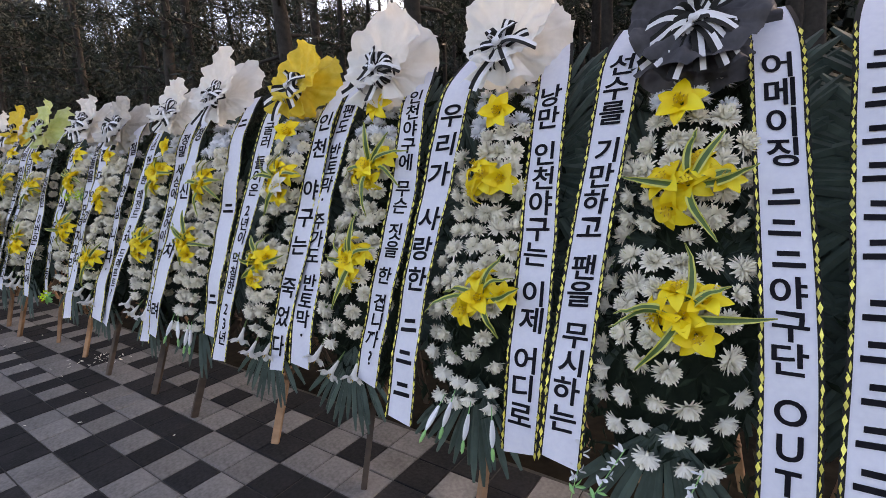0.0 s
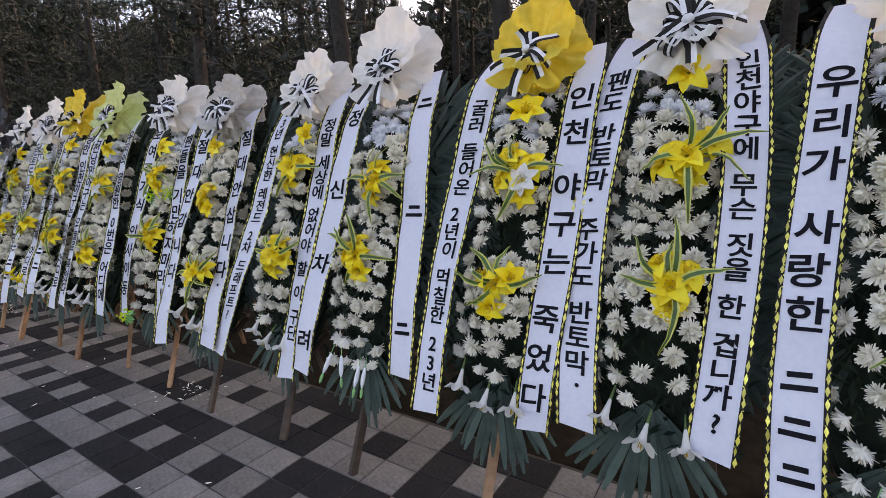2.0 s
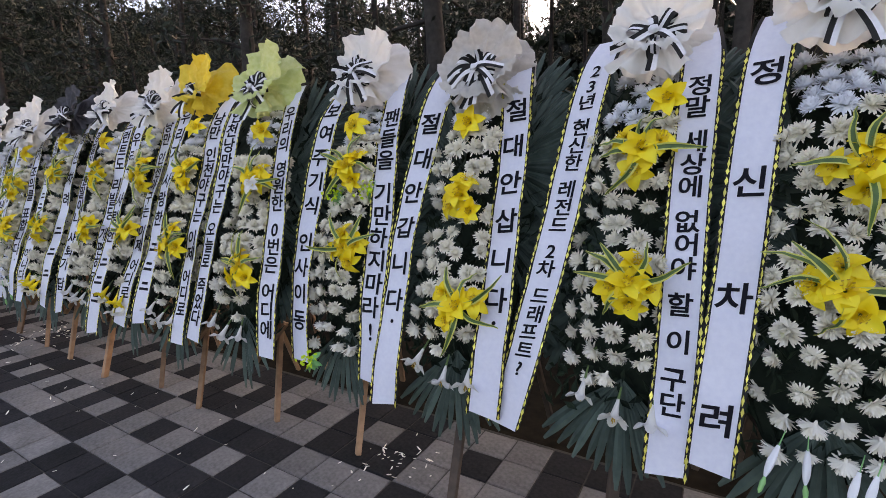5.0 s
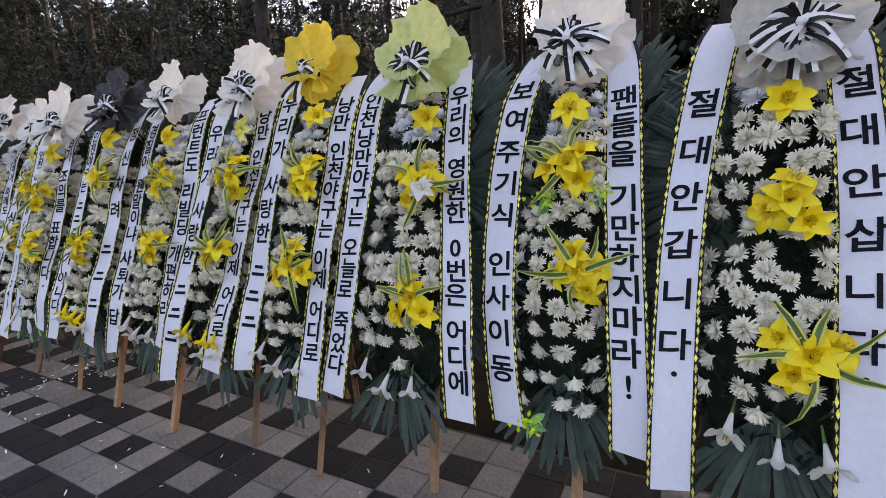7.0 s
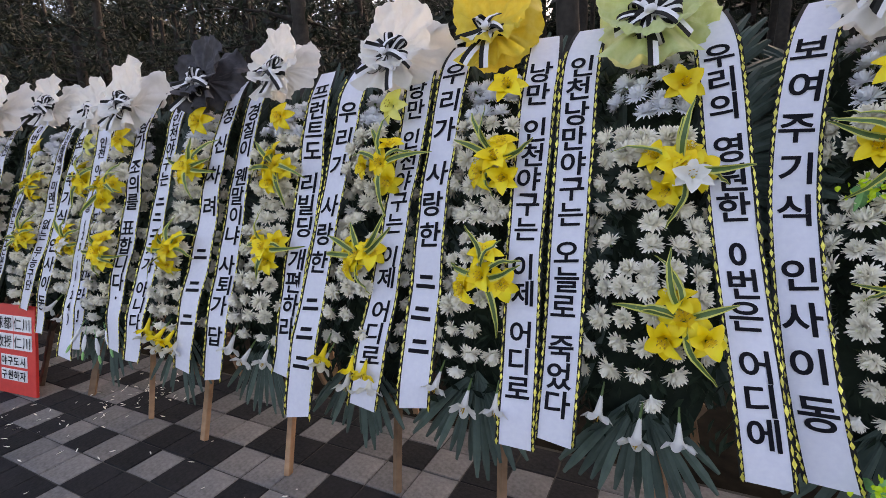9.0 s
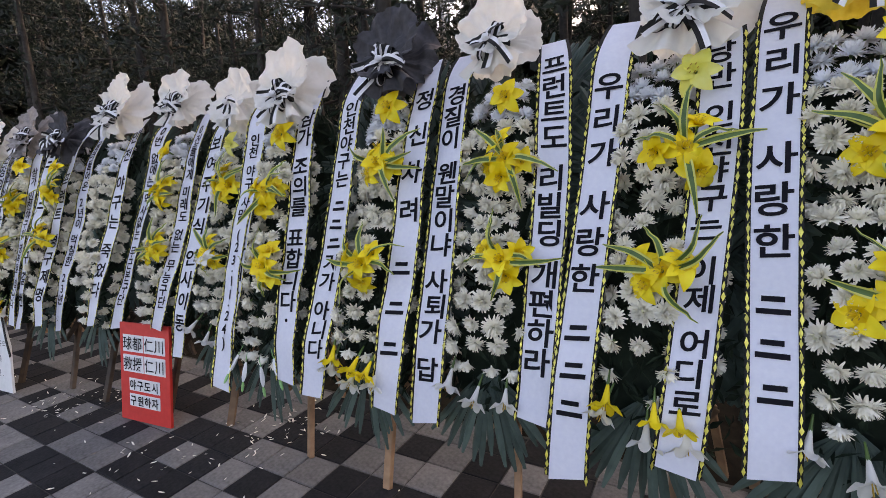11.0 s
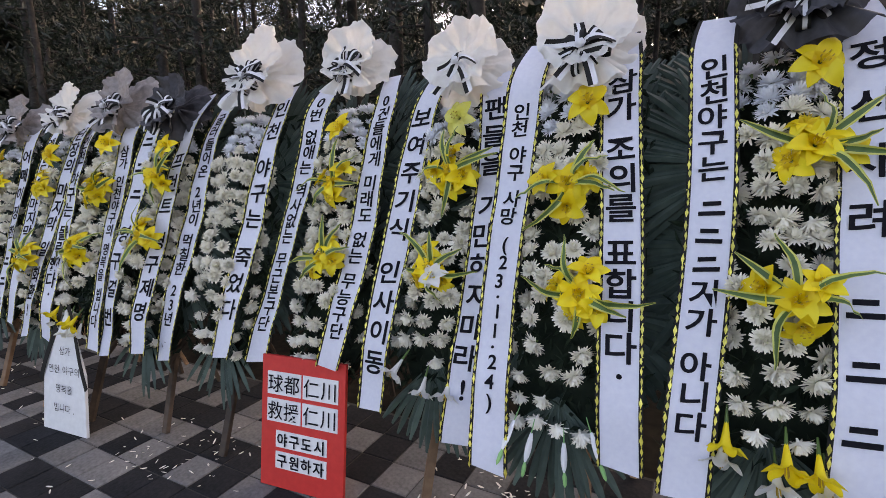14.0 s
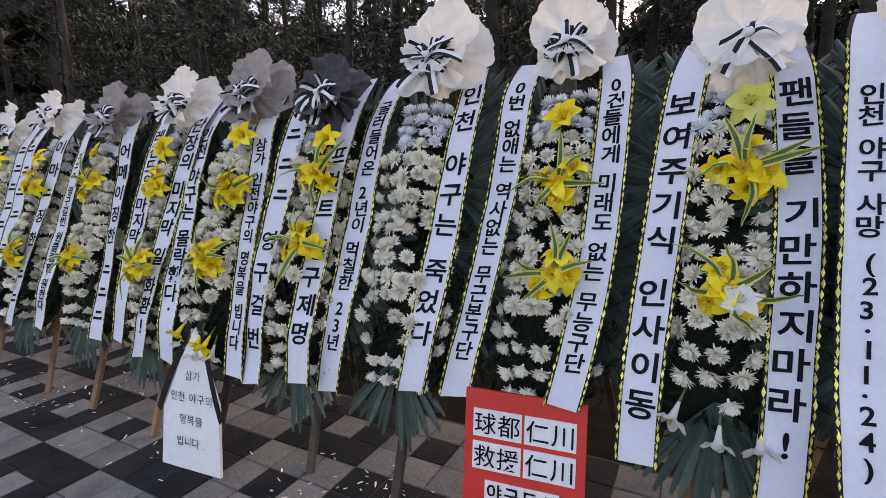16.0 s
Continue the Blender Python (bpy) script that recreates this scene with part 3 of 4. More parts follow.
        face = Matrix.Translation((u, y, h)) @ out.to_track_quat('Z', 'Y').to_matrix().to_4x4() @ pose(0, 0, 0, 0, 0, rnd.uniform(0, 360))
        face = face @ Matrix.Scale(rnd.uniform(0.76, 1.02), 4)
        link("chrysanthemum", rnd.choice(MUMS[kind]), top, face)

    def lily(u, h, y, pool, big=1.0, down=0.0, side=0.0):
        link("lily", rnd.choice(pool), top, pose(u, y, h, 90 + rnd.uniform(-14, 14) + down, 0, side + rnd.uniform(-14, 14)) @ pose(0, 0, 0, 0, 0, rnd.uniform(0, 60)) @ Matrix.Scale(big * rnd.uniform(0.92, 1.08), 4))

    plain = "nolily" in extras
    whitetier = 1 if "paletip" in extras else 0
    if not (plain or "notip" in extras):
        lily(*flowers[0], -0.29, LILIES_PALE if "paletip" in extras else LILIES, 0.88)
    for tier, (u0, ch) in enumerate(() if plain else flowers[1:]):
        nn = rnd.choice((3, 3, 4))
        turn = rnd.uniform(0, 6.28)
        lily(u0, ch, -0.295, LILIES, 0.84, -8)
        for k in range(nn):
            a = turn + 2 * math.pi * (k + rnd.uniform(-0.25, 0.25)) / nn
            off = rnd.uniform(0.058, 0.088)
            lily(u0 + off * math.cos(a), ch + off * math.sin(a), -0.285, LILIES, rnd.uniform(0.68, 0.82), -34 * math.sin(a), 34 * math.cos(a))
        if "whitemid" in extras and tier == whitetier:
            lily(u0 + 0.035, ch - 0.035, -0.315, LILIES_WHITE, 0.68)
        if clusters == 2 or tier:
            for a in (rnd.uniform(62, 105), rnd.uniform(255, 298), rnd.choice((80, 280)) + rnd.uniform(-35, 35), rnd.uniform(-42, 42), rnd.uniform(-60, 60), rnd.uniform(140, 220)):
                link("striped_leaf", rnd.choice(BLADES), top, pose(u0 + 0.02 * math.sin(radians(a)), -0.285, ch + 0.02 * math.cos(radians(a)), 0, a, 0) @ pose(0, 0, 0, 90 + rnd.uniform(0, 30), 0, 0) @ pose(0, 0, 0, 0, rnd.uniform(-50, 50), 0))
    if "bells" in extras:
        for u, hh, turned in ((-0.11, 0.67, -30), (0.01, 0.62, -5), (0.12, 0.63, 12)):
            lily(u, hh, -0.20, LILY_BELL, 0.95, 72, turned)
    if "yellowbells" in extras:
        for u, hh in ((-0.11, 0.71), (0.03, 0.68), (0.10, 0.67)):
            lily(u, hh, -0.22, LILY_YELLOWBELL, 0.92, 72, 90 * u)
    if "buds" in extras:
        for u in (-0.11, -0.04, 0.05, 0.12):
            link("long_bud", LONG_BUD, top, pose(u + rnd.uniform(-0.02, 0.02), -0.20, 0.56 + rnd.uniform(-0.02, 0.03) + abs(u) * 0.15, LEAN_BACK - 8, -110 * u + rnd.uniform(-8, 8), rnd.uniform(0, 90)))
    if "florets" in extras:
        for u in (-0.2, -0.08, 0.11):
            link("bud_spray", DROP, top, pose(u + rnd.uniform(-0.02, 0.02), -0.21, 0.58 + rnd.uniform(-0.03, 0.02), LEAN_BACK, rnd.uniform(-20, 20), rnd.uniform(0, 90)))
    if "lime" in extras:
        for u, hh in ((-0.11, 1.34), (0.10, 1.36), (-0.08, 0.50)):
            tagged(link("lime_sprig", SPRIG, top, pose(u, -0.24, hh, 0, rnd.uniform(0, 90), 0), "lime green blossom sprig"), kind="stuff")
    # writing bands
    ribbon(top, [v - cx for v in left[:3]], left[3], texts[0], FRONT + 0.016, seed * 2, bow[0] - cx, ends[:2])
    ribbon(top, [v - cx for v in right[:3]], right[3], texts[1], FRONT, seed * 2 + 1, bow[0] - cx, ends[2:])
    # wrapping and bow
    bx, bh, br = bow
    wrap = link("wrapping_fabric", wrap_mesh(seed, br, colour, style), top, pose(bx - cx, -0.25, bh, -4, rnd.uniform(-8, 8), 0))
    striped_bow(top, pose(bx - cx, -0.28, bh - 0.02 - 0.1 * br, 0, rnd.uniform(-15, 15), 0), seed, br * 0.44, *bows)
    return top


# ---- the row of wreaths ----
ROW = []


def stand(*a, **k):
    ROW.append((a, k))


W, D = "white funeral wreath with lettered ribbons, ", "white funeral wreath with lettered ribbons, "
stand(2.48, 0.62, (2.24, 2.26, 2.27, 0.40), (2.72, 2.76, 2.80, 0.45), (2.5, 1.96, 0.24), "white", texts=("###### #####", "###### ####"), label=W + "topped with white fabric", seed=50)
stand(1.79, 0.61, (1.56, 1.53, 1.51, 0.50), (1.99, 2.06, 2.11, 0.40), (1.79, 1.94, 0.241), "dark", "scallop", ("선수를 기만하고 팬을 무시하는", "어메이징 ###야구단 OUT"), (6, 14), extras="florets", label=D + "charcoal fabric and striped rosette above", seed=1, ends=(1.85, 0.64, 1.78, 0.63), flowers=((-0.02, 1.66), (0.02, 1.40), (0.04, 1.01)))
stand(1.12, 0.61, (0.91, 0.86, 0.86, 0.46), (1.30, 1.34, 1.36, 0.48), (1.12, 1.99, 0.232), "white", "tall", ("우리가 사랑한 ###", "낭만 인천야구는 이제 어디로"), (6, 6), 1, extras="buds", label=W + "tall white fabric and black bow", seed=2, ends=(1.72, 0.58, 1.77, 0.61), flowers=((0.02, 1.69), (0.00, 1.43), (0.06, 0.98)))
stand(0.46, 0.61, (0.27, 0.22, 0.25, 0.55), (0.66, 0.68, 0.65, 0.56), (0.49, 1.98, 0.243), "white", "tall", ("팬도 반토막. 주가도 반토막.", "인천야구에 무슨 짓을 한 겁니까?"), (12, 4), extras="bells", leg="dark", label=W + "gathered white fabric and dark legs", seed=3, ends=(1.81, 0.70, 1.84, 0.67), flowers=((0.04, 1.78), (0.06, 1.49), (0.05, 1.06)), foot=(0.52, 0.68))
stand(-0.10, 0.58, (-0.28, -0.33, -0.35, 0.47), (0.15, 0.12, 0.10, 0.51), (-0.06, 1.96, 0.221), "yellow", "round", ("굴러 들어온 2년이 먹칠한 23년", "인천 야구는 죽었다"), (3, 7), extras="bells whitemid", label=W + "topped with bright yellow fabric", seed=4, ends=(1.75, 0.59, 1.76, 0.63), flowers=((0.05, 1.69), (0.05, 1.44), (0.02, 1.01)), foot=(-0.17, 0.70))
stand(-0.81, 0.59, (-1.01, -1.06, -1.10, 0.47), (-0.62, -0.57, -0.51, 0.57), (-0.83, 2.00, 0.230), "white", "tall", ("정 신 차 려", "# # #"), (6, 5), extras="buds notip", leg="dark", label=W + "white fabric and few large characters", seed=5, ends=(1.77, 0.63, 1.82, 0.77), flowers=((0.06, 1.67), (0.04, 1.42), (0.00, 1.06)), foot=(-0.86, 0.62))
stand(-1.40, 0.60, (-1.59, -1.66, -1.80, 0.43), (-1.22, -1.22, -1.23, 0.41), (-1.37, 1.96, 0.218), "white", "round", ("23년 헌신한 레전드 2차 드래프트?", "정말 세상에 없어야 할 이 구단"), (4, 4), extras="bells", leg="dark", label=W + "topped with round white fabric", seed=6, ends=(1.86, 0.66, 1.75, 0.64), flowers=((0.09, 1.68), (0.02, 1.50), (0.02, 1.02)))
stand(-2.08, 0.57, (-2.28, -2.35, -2.35, 0.40), (-1.92, -1.88, -1.88, 0.46), (-2.06, 1.91, 0.225), "pale", "scallop", ("절 대 안 갑 니 다.", "절 대 안 삽 니 다."), (6, 12), 1, extras="bells", leg="dark", label=D + "pale fabric and striped rosette above", seed=7, ends=(1.68, 0.77, 1.72, 0.83), flowers=((-0.00, 1.65), (0.01, 1.33), (0.07, 0.87)))
stand(-2.74, 0.59, (-2.95, -3.01, -2.90, 0.48), (-2.60, -2.54, -2.48, 0.46), (-2.78, 1.99, 0.224), "white", "side", ("보여주기식 인사이동", "팬들을 기만하지마라!"), (11, 8), extras="lime", label=W + "lime sprigs and white fabric", seed=8, ends=(1.81, 0.68, 1.74, 0.69), flowers=((-0.02, 1.69), (-0.01, 1.47), (0.06, 1.06)), foot=(-2.68, 0.68))
stand(-3.42, 0.49, (-3.68, -3.67, -3.67, 0.49), (-3.25, -3.17, -3.07, 0.50), (-3.44, 1.98, 0.238), "lime", "round", ("인천낭만야구는 오늘로 죽었다", "우리의 영원한 0번은 어디에"), (10, 4), extras="bells whitemid", label=W + "topped with pale lime fabric", seed=9, ends=(1.83, 0.62, 1.82, 0.64), flowers=((0.09, 1.69), (0.09, 1.41), (0.12, 0.94)), foot=(-3.33, 0.70))
stand(-4.00, 0.46, (-4.19, -4.20, -4.20, 0.52), (-3.82, -3.82, -3.80, 0.46), (-4.01, 2.01, 0.196), "yellow", "tall", ("우리가 사랑한 ###", "낭만 인천야구는 이제 어디로"), (3, 6), extras="bells", label=W + "yellow fabric and pale timber leg", seed=10, ends=(1.87, 0.75, 1.83, 0.66), flowers=((0.08, 1.75), (0.06, 1.47), (0.05, 1.03)), foot=(-3.91, 0.57))
stand(-4.53, 0.45, (-4.68, -4.72, -4.76, 0.38), (-4.35, -4.37, -4.44, 0.48), (-4.46, 1.98, 0.226), "white", "side", ("우리가 사랑한 ###", "낭만 인천야구는 이제 어디로"), (7, 5), extras="yellowbells paletip", label=W + "pleated white fabric and wide bow", seed=11, ends=(1.74, 0.61, 1.82, 0.69), flowers=((0.11, 1.72), (0.09, 1.47), (0.04, 1.08)), foot=(-4.43, 0.62))
stand(-5.12, 0.46, (-5.34, -5.32, -5.33, 0.44), (-4.92, -4.88, -4.90, 0.53), (-5.15, 2.00, 0.20), "white", "round", ("경질이 웬말이냐 사퇴가 답", "프런트도 리빌딩 개편하라"), (4, 4), extras="bells", label=W + "white fabric folded in petals", seed=12, ends=(1.80, 0.65, 1.88, 0.74), flowers=((0.05, 1.73), (0.07, 1.48), (0.09, 1.09)), foot=(-4.99, 0.51))
stand(-5.67, 0.40, (-5.86, -5.85, -5.88, 0.47), (-5.47, -5.47, -5.50, 0.48), (-5.63, 1.99, 0.224), "dark", "round", ("인천야구는 ###거가 아니다", "정신차려 ###"), (9, 4), extras="yellowbells", label=D + "yellow bells and charcoal fabric", seed=13, ends=(1.80, 0.68, 1.80, 0.73), flowers=((0.08, 1.75), (0.07, 1.50), (0.04, 1.06)), foot=(-5.66, 0.55))
stand(-6.28, 0.38, (-6.47, -6.49, -6.47, 0.41), (-6.14, -6.10, -6.05, 0.51), (-6.26, 1.92, 0.219), "white", "tall", ("인천 야구 사망 (23.11.24)", "삼가 조의를 표합니다."), (7, 5), extras="buds setback", label=W + "tall white fabric and green buds", seed=14, ends=(1.70, 0.64, 1.79, 0.80), flowers=((0.05, 1.69), (0.01, 1.40), (0.08, 1.03)), foot=(-6.19, 0.58))
stand(-6.83, 0.50, (-6.96, -7.03, -7.06, 0.44), (-6.66, -6.63, -6.66, 0.39), (-6.80, 1.96, 0.205), "white", "scallop", ("보여주기식 인사이동", "팬들을 기만하지마라!"), (0, 5), extras="bells whitemid paletip", label=W + "topped with scalloped white fabric", seed=15, ends=(1.73, 0.64, 1.75, 0.60), flowers=((0.05, 1.69), (0.04, 1.46), (0.01, 1.05)), foot=(-6.90, 0.61))
stand(-7.44, 0.50, (-7.63, -7.67, -7.76, 0.53), (-7.24, -7.24, -7.33, 0.57), (-7.42, 2.04, 0.208), "white", "round", ("0번 없애는 역사없는 무근본구단", "0건들에게 미래도 없는 무능구단"), (7, 4), extras="board", leg="dark", label=W + "white fabric, behind a red board", seed=16, ends=(1.88, 0.72, 1.86, 0.74), flowers=((0.03, 1.69), (0.03, 1.42), (0.05, 1.06)))
stand(-8.06, 0.40, (-8.27, -8.31, -8.35, 0.48), (-7.83, -7.86, -7.93, 0.56), (-8.00, 2.04, 0.247), "white", "side", ("굴러들어온 2년이 먹칠한 23년", "인천 야구는 죽었다"), (8, 6), leg="dark", extras="nolily", label="all-white funeral wreath with lettered ribbons, topped with white fabric", seed=17, ends=(1.83, 0.70, 1.86, 0.80))
stand(-8.58, 0.31, (-8.70, -8.76, -8.73, 0.48), (-8.39, -8.46, -8.46, 0.53), (-8.52, 1.90, 0.197), "dark", "scallop", ("### 영구결번", "프런트 영구제명"), (5, 10), leg="dark", label=D + "topped with charcoal scalloped fabric", seed=18, ends=(1.71, 0.69, 1.59, 0.75), flowers=((0.12, 1.65), (0.09, 1.48), (0.06, 1.15)), foot=(-8.58, 0.46))
stand(-9.14, 0.29, (-9.37, -9.41, -9.35, 0.49), (-8.94, -8.92, -8.84, 0.50), (-9.06, 1.96, 0.220), "grey", "side", ("인천 야구는 몰락했다.", "삼가 인천야구의 명복을 빕니다"), (8, 5), extras="yellowbells board", leg="dark", label=D + "topped with folded grey fabric", seed=19, ends=(1.75, 0.77, 1.67, 0.66), flowers=((0.12, 1.70), (0.09, 1.42), (0.02, 1.04)))
stand(-9.66, 0.26, (-9.78, -9.80, -9.76, 0.55), (-9.44, -9.54, -9.58, 0.49), (-9.59, 1.95, 0.18), "white", "tall", ("레전드의 마지막", "단장의 마지막 일 화환!"), (8, 5), 1, label=W + "topped with oval white fabric", seed=20, ends=(1.76, 1.15, 1.82, 0.66))
stand(-10.36, 0.27, (-10.66, -10.67, -10.68, 0.50), (-10.20, -10.09, -10.02, 0.52), (-10.33, 1.94, 0.20), "grey", "side", ("### 영구결번 원클럽맨 원한다", "어메이징한 ###"), (9, 4), label=D + "topped with grey and white fabric", seed=21, ends=(1.67, 0.65, 1.69, 0.66), foot=(-10.37, 0.34))
stand(-11.02, 0.22, (-11.24, -11.26, -11.3, 0.5), (-10.86, -10.92, -11.0, 0.5), (-10.97, 2.0, 0.16), "white", "scallop", ("#### ###", "이마#징한 ##"), (5, 5), 1, label=W + "topped with small white scalloped fabric", seed=22, foot=(-10.94, 0.33))
stand(-11.62, 0.21, (-11.84, -11.86, -11.9, 0.5), (-11.4, -11.42, -11.46, 0.5), (-11.6, 1.9, 0.18), "white", "tall", ("#### ####", "##### ###"), (6, 4), label=W + "near the end of the row", seed=23)
stand(-12.25, 0.20, (-12.45, -12.46, -12.5, 0.5), (-12.03, -12.05, -12.1, 0.5), (-12.25, 1.95, 0.2), "white", "round", ("#### ####", "##### ###"), (6, 4), label=W + "last one by the trees", seed=24)

load_glyphs(set("".join(t for a, k in ROW for t in k.get("texts", a[7] if len(a) > 7 else ()))) - set(" #") | set("球都仁川救援야구도시원하자"), GLYPHS)
load_glyphs(set("삼가인천야구의명복을빕니다."), HANDWRITING, -0.004)
for a, k in ROW:
    wreath(*a, **k)


# ---- ground, bank and paving ----
def bank(x, y):
    t = max(0.0, min(1.0, (y - 2.7) / 5.5))
    n = 0.18 * noise.noise(Vector((x * 0.35, y * 0.35, 0))) + 0.05 * noise.noise(Vector((x * 1.7, y * 1.7, 3)))
    return -0.045 + (3 * t * t - 2 * t ** 3) * (2.7 + 0.05 * max(-8, min(8, x)) + n * 2) + (0.02 * max(0, min(y, 60) - 8))


bu = Build()
ys = [-400, -60, -20, -8, 1.2, 2.62] + [2.7 + 0.25 * k for k in range(1, 40)] + [13, 15, 18, 22, 28, 36, 50, 80, 400]
xs = [-400, -120, -60, -40] + [-30 + 0.5 * k for k in range(91)] + [25, 40, 80, 400]
bu.grid([[Vector((x, y, bank(x, y))) for x in xs] for y in ys])
tagged(link("ground", bu.mesh("ground", [M_SOIL], True)), "dark leaf-littered soil bank rising under the trees", "ground", kind="structure")

PX0, PX1, PY0, PY1, T = -15.0, 4.2, -3.0, 1.2, 0.2
pavement = new("pavement")
tagged(pavement, "grey and charcoal checkered concrete paving", "pavement", kind="structure")
bed = Build()
bed.box((PX0 - 0.1, PY0 - 0.1, -0.04), (PX1 + 0.1, PY1 + 0.02, -0.006))
link("joint_sand", bed.mesh("joint_sand", [M_SAND]), pavement)


def paver(g=0.003, b=0.004, z0=-0.02):
    a, c = g, T - g
    bu = Build()
    lo = [Vector(p) for p in ((a, a, z0), (c, a, z0), (c, c, z0), (a, c, z0))]
    mid = [Vector((p.x, p.y, -b)) for p in lo]
    hi = [Vector(p) for p in ((a + b, a + b, 0), (c - b, a + b, 0), (c - b, c - b, 0), (a + b, c - b, 0))]
    bu.add(lo + mid + hi, [(0, 1, 5, 4), (1, 2, 6, 5), (2, 3, 7, 6), (3, 0, 4, 7), (4, 5, 9, 8), (5, 6, 10, 9), (6, 7, 11, 10), (7, 4, 8, 11), (8, 9, 10, 11)])
    return bu


one = paver()
PAVE = {True: one.mesh("paver", [M_LIGHTPAVER]), False: one.mesh("paver", [M_DARKPAVER])}
rest = {True: Build(), False: Build()}
near = []
rnd = random.Random(11)
for i in range(round((PX1 - PX0) / T)):
    for j in range(round((PY1 - PY0) / T)):
        x, y = PX0 + i * T, PY0 + j * T
        u, v = -(x + T / 2), y + T / 2
        bi, bj = math.floor(u / 0.6), math.floor(v / 0.6)
        centre = math.floor((u % 0.6) / T) == 1 and math.floor((v % 0.6) / T) == 1
        light = ((bi + bj) % 2 == 0) != centre
        z = rnd.uniform(-0.0025, 0.0015)
        if -9.6 < x < 0.4 and -0.1 < y < 1.05:
            near.append((x, y, z, light))
        else:
            m = Matrix.Translation((x, y, z))
            rest[light].add([m @ p for p in one.v], one.f)
for light, b in rest.items():
    tagged(link("paver_field", b.mesh("paver_field", [M_LIGHTREST if light else M_DARKREST]), pavement), kind="stuff")
for x, y, z, light in near:
    link("paver", PAVE[light], pavement, Matrix.Translation((x, y, z)))

# fallen petals
bu = Build()
rnd = random.Random(21)
for cxp, cyp, sp, n in ((-2.5, 0.75, 0.12, 40), (-6.6, 0.75, 0.22, 70), (-8.3, 0.35, 0.28, 60), (-10.9, 0.35, 0.35, 50), (-7.0, 0.25, 0.3, 40), (-4.5, 0.3, 2.6, 45), (-9.0, 0.2, 1.8, 26)):
    for _ in range(n):
        m = pose(rnd.gauss(cxp, sp), cyp + rnd.gauss(0, min(sp, 0.35) * 0.7), 0.004, rnd.uniform(-12, 12), rnd.uniform(-12, 12), rnd.uniform(0, 360)) @ Matrix.Scale(rnd.uniform(0.5, 1.0), 4)
        petal(bu, m, 0.036, 0.011, 0.35, 0.3, 4, 3)
tagged(link("fallen_petals", bu.mesh("fallen_petals", [M_MUM], True)), "withered white petals strewn on the paving", "petals", kind="stuff")


# ---- signs leaning at the foot of the row ----
def flat_text(name, lines, parent, size, m, y=-0.008, gap=1.02, face=GLYPHS):
    """Lines of (text, x, z) in the xz plane, facing -y."""
    for text, x, z in lines:
        w = sum(0.45 if c == " " else 1.0 for c in text) * size * gap
        px = x - w / 2
        for c in text:
            a = size * gap * (0.45 if c == " " else 1.0)
            if c != " ":
                vs, fs = face[c]
                b = Build()
                b.add([Vector((px + a / 2 + gx * size, y, z + gy * size)) for gx, gy in vs], fs)
                link(name, b.mesh(name, [m]), parent)
            px += a


sign = new("protest_board")
ang = math.degrees(math.atan2(0.05, 0.46))
sign.matrix_basis = pose(-7.46, 0.405, 0.002, 0, 0, ang) @ pose(0, 0, 0, -9, 0, 0)
tagged(sign, "red board with white lettered panels leaning on a wreath", "sign")
b = Build()
b.box((-0.235, 0.0, 0.0), (0.235, 0.018, 0.63))
link("board", b.mesh("board", [M_RED]), sign)
for (x0, x1, z0, z1) in ((-0.20, -0.005, 0.445, 0.555), (0.005, 0.20, 0.445, 0.555), (-0.20, -0.005, 0.315, 0.425), (0.005, 0.20, 0.315, 0.425), (-0.145, 0.145, 0.195, 0.275), (-0.145, 0.145, 0.095, 0.175)):
    b = Build()
    b.box((x0, -0.004, z0), (x1, -0.0005, z1))
    link("panel", b.mesh("panel", [M_BOARD]), sign)
flat_text("character", [("球都", -0.1025, 0.50), ("仁川", 0.1025, 0.50), ("救援", -0.1025, 0.37), ("仁川", 0.1025, 0.37)], sign, 0.092, M_INK)
flat_text("character", [("야구도시", 0, 0.235), ("구원하자", 0, 0.135)], sign, 0.068, M_INK)

house = new("mourning_board")
house.matrix_basis = pose(-9.15, 0.205, 0.002, 0, 0, math.degrees(math.atan2(0.04, 0.41))) @ pose(0, 0, 0, -8, 0, 0)
tagged(house, "white gabled memorial board with black crepe band", "sign")
bm = bmesh.new()
vs = [bm.verts.new((x, -0.006, z)) for x, z in ((-0.205, 0), (0.205, 0), (0.185, 0.36), (0.02, 0.74), (-0.20, 0.36))]
ext = bmesh.ops.extrude_face_region(bm, geom=[bm.faces.new(vs)])
bmesh.ops.translate(bm, verts=[v for v in ext["geom"] if isinstance(v, bmesh.types.BMVert)], vec=(0, 0.016, 0))
bmesh.ops.recalc_face_normals(bm, faces=bm.faces[:])
me = bpy.data.meshes.new("board")
bm.to_mesh(me)
bm.free()
me.materials.append(M_BOARD)
link("board", me, house)
for p0, p1 in (((-0.215, 0.33), (0.0, 0.75)), ((0.195, 0.33), (0.03, 0.75))):
    b = Build()
    w = 0.055 if p0[0] < 0 else -0.05
    b.grid([[Vector((p0[0] + (p1[0] - p0[0]) * t - (w * 0.55 if e else 0), -0.010 - 0.004 * math.sin(6 * t), p0[1] + (p1[1] - p0[1]) * t + (abs(w) * 0.5 if e else 0) - (0.06 * (1 - t)))) for e in (0, 1)] for t in [q / 8 for q in range(9)]])
    link("crepe_band", b.mesh("crepe_band", [M_BLACK]), house)
flat_text("character", [("삼가", 0.01, 0.49), ("인천 야구의", 0.0, 0.375), ("명복을", 0.0, 0.26), ("빕니다.", 0.01, 0.145)], house, 0.056, M_INK, -0.011, 0.98, HANDWRITING)


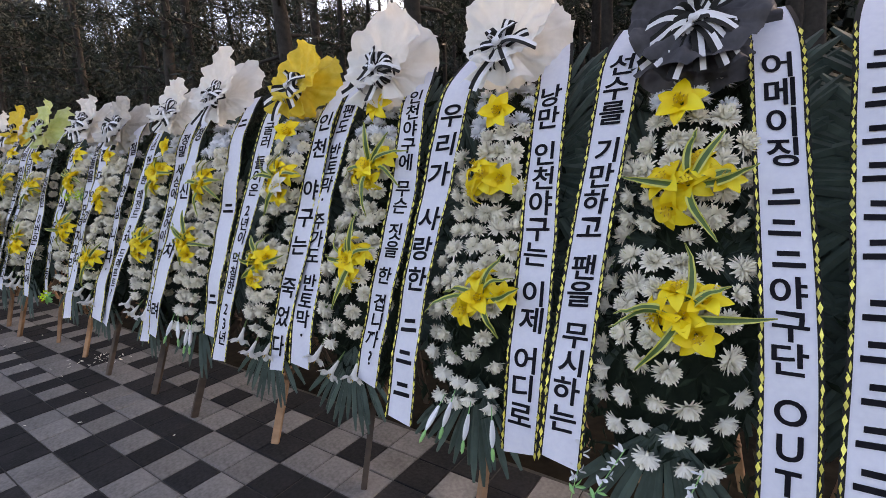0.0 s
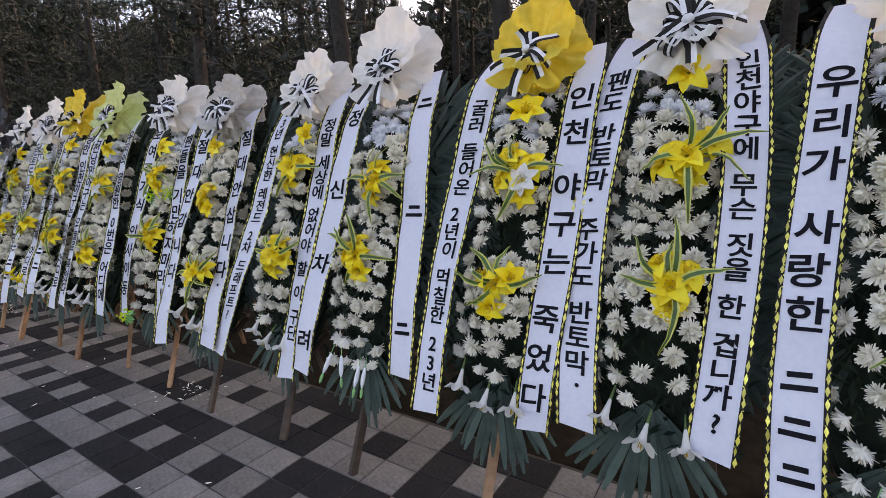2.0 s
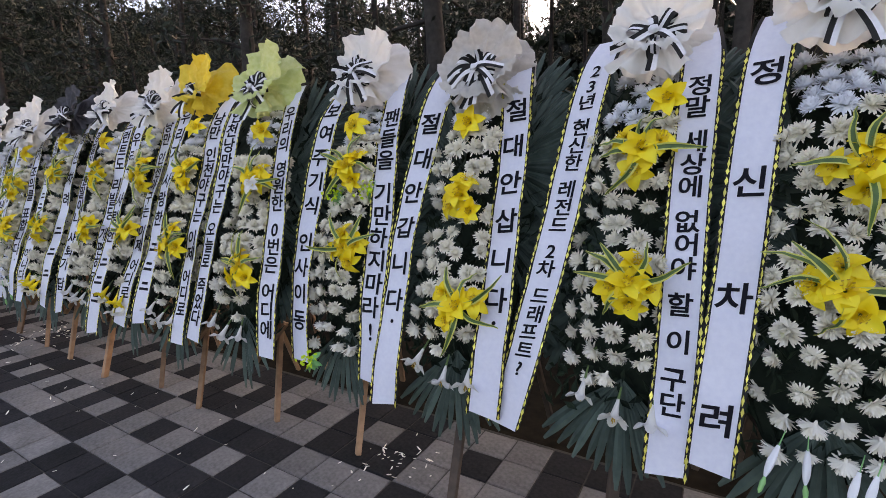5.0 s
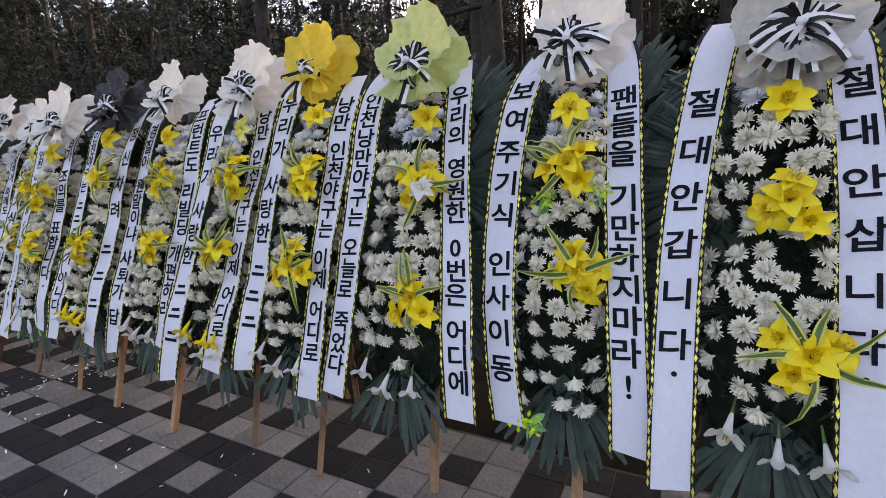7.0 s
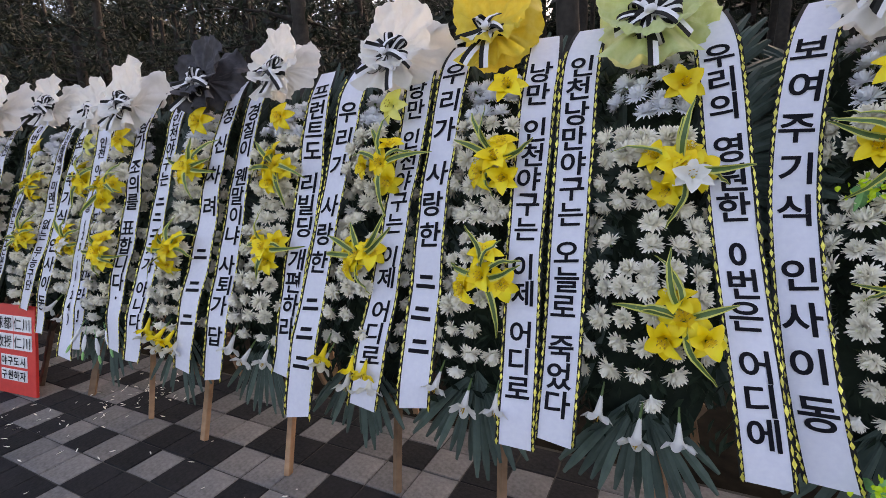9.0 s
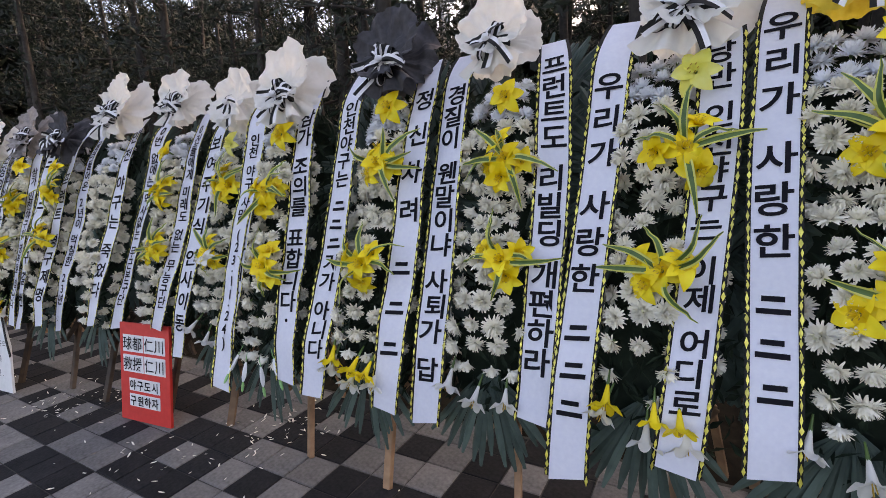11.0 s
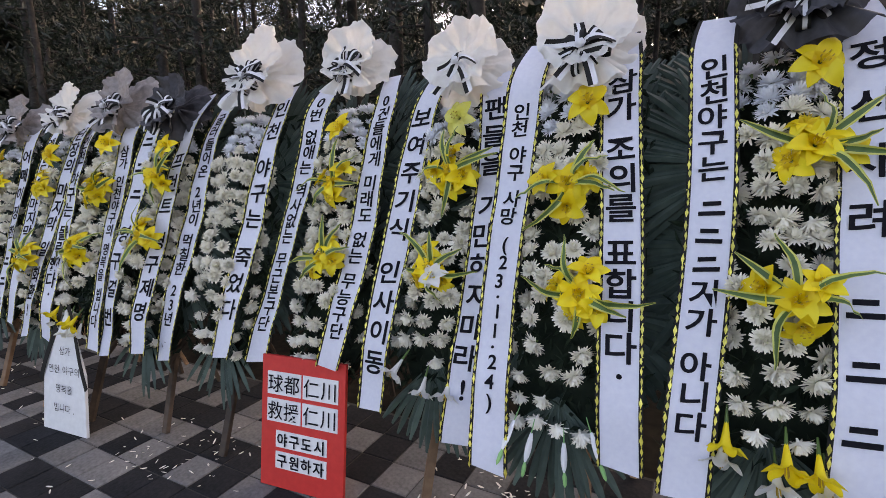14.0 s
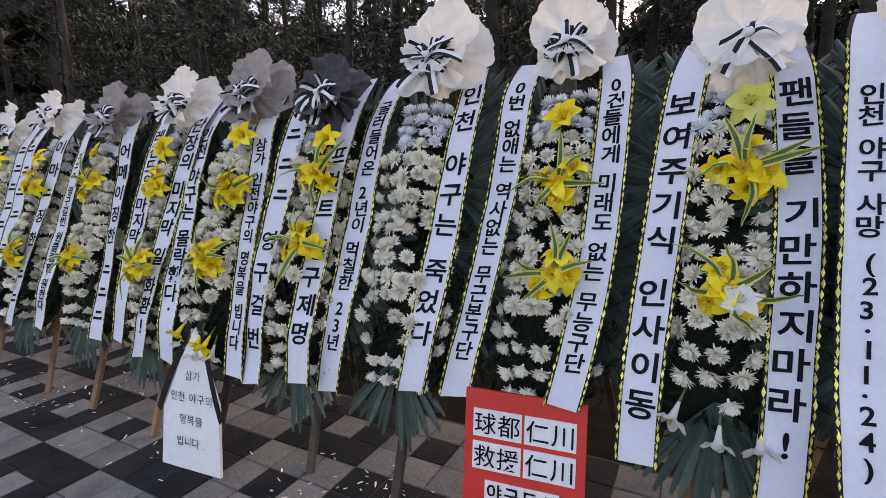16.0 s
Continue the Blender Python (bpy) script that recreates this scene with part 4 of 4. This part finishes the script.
# ---- the wood behind ----
def tree(x, y, seed, height, r, lean=0.0, crown=1.0, low=1.2, limbs=16, label="dark pine with thin low branches"):
    rnd = random.Random(seed)
    z0 = bank(x, y) - 0.1
    top = new("pine_tree")
    top.matrix_basis = pose(x, y, z0, rnd.uniform(-2, 2), lean + rnd.uniform(-2, 2), rnd.uniform(0, 360))
    tagged(top, label, "tree", "pines on the bank")
    bu = Build()
    pts = [Vector((0.12 * math.sin(2 * t + seed) * t * 2, 0.1 * math.cos(3 * t + seed) * t, height * t)) for t in [k / 9 for k in range(10)]]
    bu.tube(pts, [r * (1.25 if k == 0 else 1 - 0.085 * k) for k in range(10)], 9)
    cs, g = [], np.random.default_rng(seed)
    for k in range(limbs):
        h = low + (height - low) * (k + rnd.random()) / limbs
        a = rnd.uniform(0, 6.283)
        ln = rnd.uniform(0.8, 1.9) * (1.15 - 0.6 * h / height)
        d = Vector((math.cos(a), math.sin(a), rnd.uniform(-0.15, 0.35)))
        base = pts[min(9, int(9 * h / height))] * 1.0
        base.z = h
        lp = [base + d * (ln * t) + Vector((0, 0, 0.25 * ln * t * t * rnd.uniform(-0.6, 0.8))) for t in (0, 0.35, 0.7, 1.0)]
        bu.tube(lp, [r * 0.26, r * 0.17, r * 0.10, 0.006], 5)
        for _ in range(3):
            q = lp[rnd.choice((1, 2, 2, 3))]
            e = Vector((rnd.uniform(-1, 1), rnd.uniform(-1, 1), rnd.uniform(-0.5, 0.6)))
            bu.tube([q, q + e * 0.25, q + e * 0.5 + Vector((0, 0, -0.05))], [r * 0.09, 0.007, 0.003], 4)
        cs.append(np.array(base + d * (ln * 0.2)) + g.uniform(0, 1, (int(260 * crown), 1)) * np.array(d * ln) + g.normal(size=(int(260 * crown), 3)) * (0.26, 0.26, 0.13))
    link("trunk", bu.mesh("trunk", [M_BARK], True), top)
    if crown:
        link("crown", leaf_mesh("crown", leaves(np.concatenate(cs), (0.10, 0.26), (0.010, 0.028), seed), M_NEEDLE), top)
    return top


rnd = random.Random(77)
n = 0
for row, (y0, step) in enumerate(((5.6, 1.9), (8.6, 1.7), (12.0, 1.7), (17.0, 2.0))):
    x = -27.0 - 6 * row
    while x < 9 + 2 * row:
        dense = (0.55 if row < 2 else 0.8) if x > -9 else (0.75 if row < 2 else 1.0)
        tree(x + rnd.uniform(-0.6, 0.6), y0 + rnd.uniform(-1.1, 1.1), 100 + n, rnd.uniform(7, 10), rnd.uniform(0.08, 0.16), rnd.uniform(-3, 3), dense, 0.6 if x < -9 else 2.4)
        x += step * rnd.uniform(0.75, 1.3)
        n += 1


def far_wood():
    g = np.random.default_rng(5)
    n = 110000
    x = g.uniform(-85, 35, n)
    y = 24 + g.uniform(0, 7, n) + 0.05 * np.abs(x)
    z = 2.0 + 10 * g.uniform(0, 1, n) ** 1.2 * (0.85 + 0.25 * np.sin(x * 0.7))
    k = 45000
    x2, y2 = -27 - g.uniform(0, 8, k), g.uniform(-6, 27, k)
    z2 = 0.2 + 10 * g.uniform(0, 1, k) ** 1.1 * (0.85 + 0.2 * np.sin(y2 * 0.9))
    x, y, z = np.concatenate([x, x2]), np.concatenate([y, y2]), np.concatenate([z, z2])
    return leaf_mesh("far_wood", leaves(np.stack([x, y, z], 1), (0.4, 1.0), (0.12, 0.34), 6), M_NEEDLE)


tagged(link("far_wood", far_wood()), "distant dark evergreen wood with bright gaps", "woods", kind="stuff")


def brush():
    g = np.random.default_rng(9)
    x, y = g.uniform(-18, 6, 1800), g.uniform(3.0, 10, 1800)
    c = [(a + p, b + q, bank(a, b) + r) for a, b in zip(x, y) for p, q, r in np.abs(g.normal(size=(12, 3))) * (0.2, 0.2, 0.14) - (0.1, 0.1, 0)]
    return leaf_mesh("dry_brush", leaves(c, (0.06, 0.2), (0.008, 0.024), 10), M_BRUSH)


tagged(link("dry_brush", brush()), "dry yellowish grass and brush on the bank", "brush", kind="stuff")


def utility_pole(x, y):
    z = bank(x, y)
    top = new("utility_pole")
    top.matrix_basis = pose(x, y, z - 0.1)
    tagged(top, "thin grey steel utility pole among the trees", "pole")
    b = Build()
    b.tube([(0, 0, 0), (0, 0, 9)], [0.14, 0.10], 12)
    link("shaft", b.mesh("shaft", [M_STEEL], True), top)
    b = Build()
    b.tube([(0.25, 0, 0.3), (0.25, 0, 8.8)], [0.04, 0.04], 8)
    link("conduit", b.mesh("conduit", [M_STEEL], True), top)


utility_pole(-17.7, 23.3)
utility_pole(-12.0, 26.5)
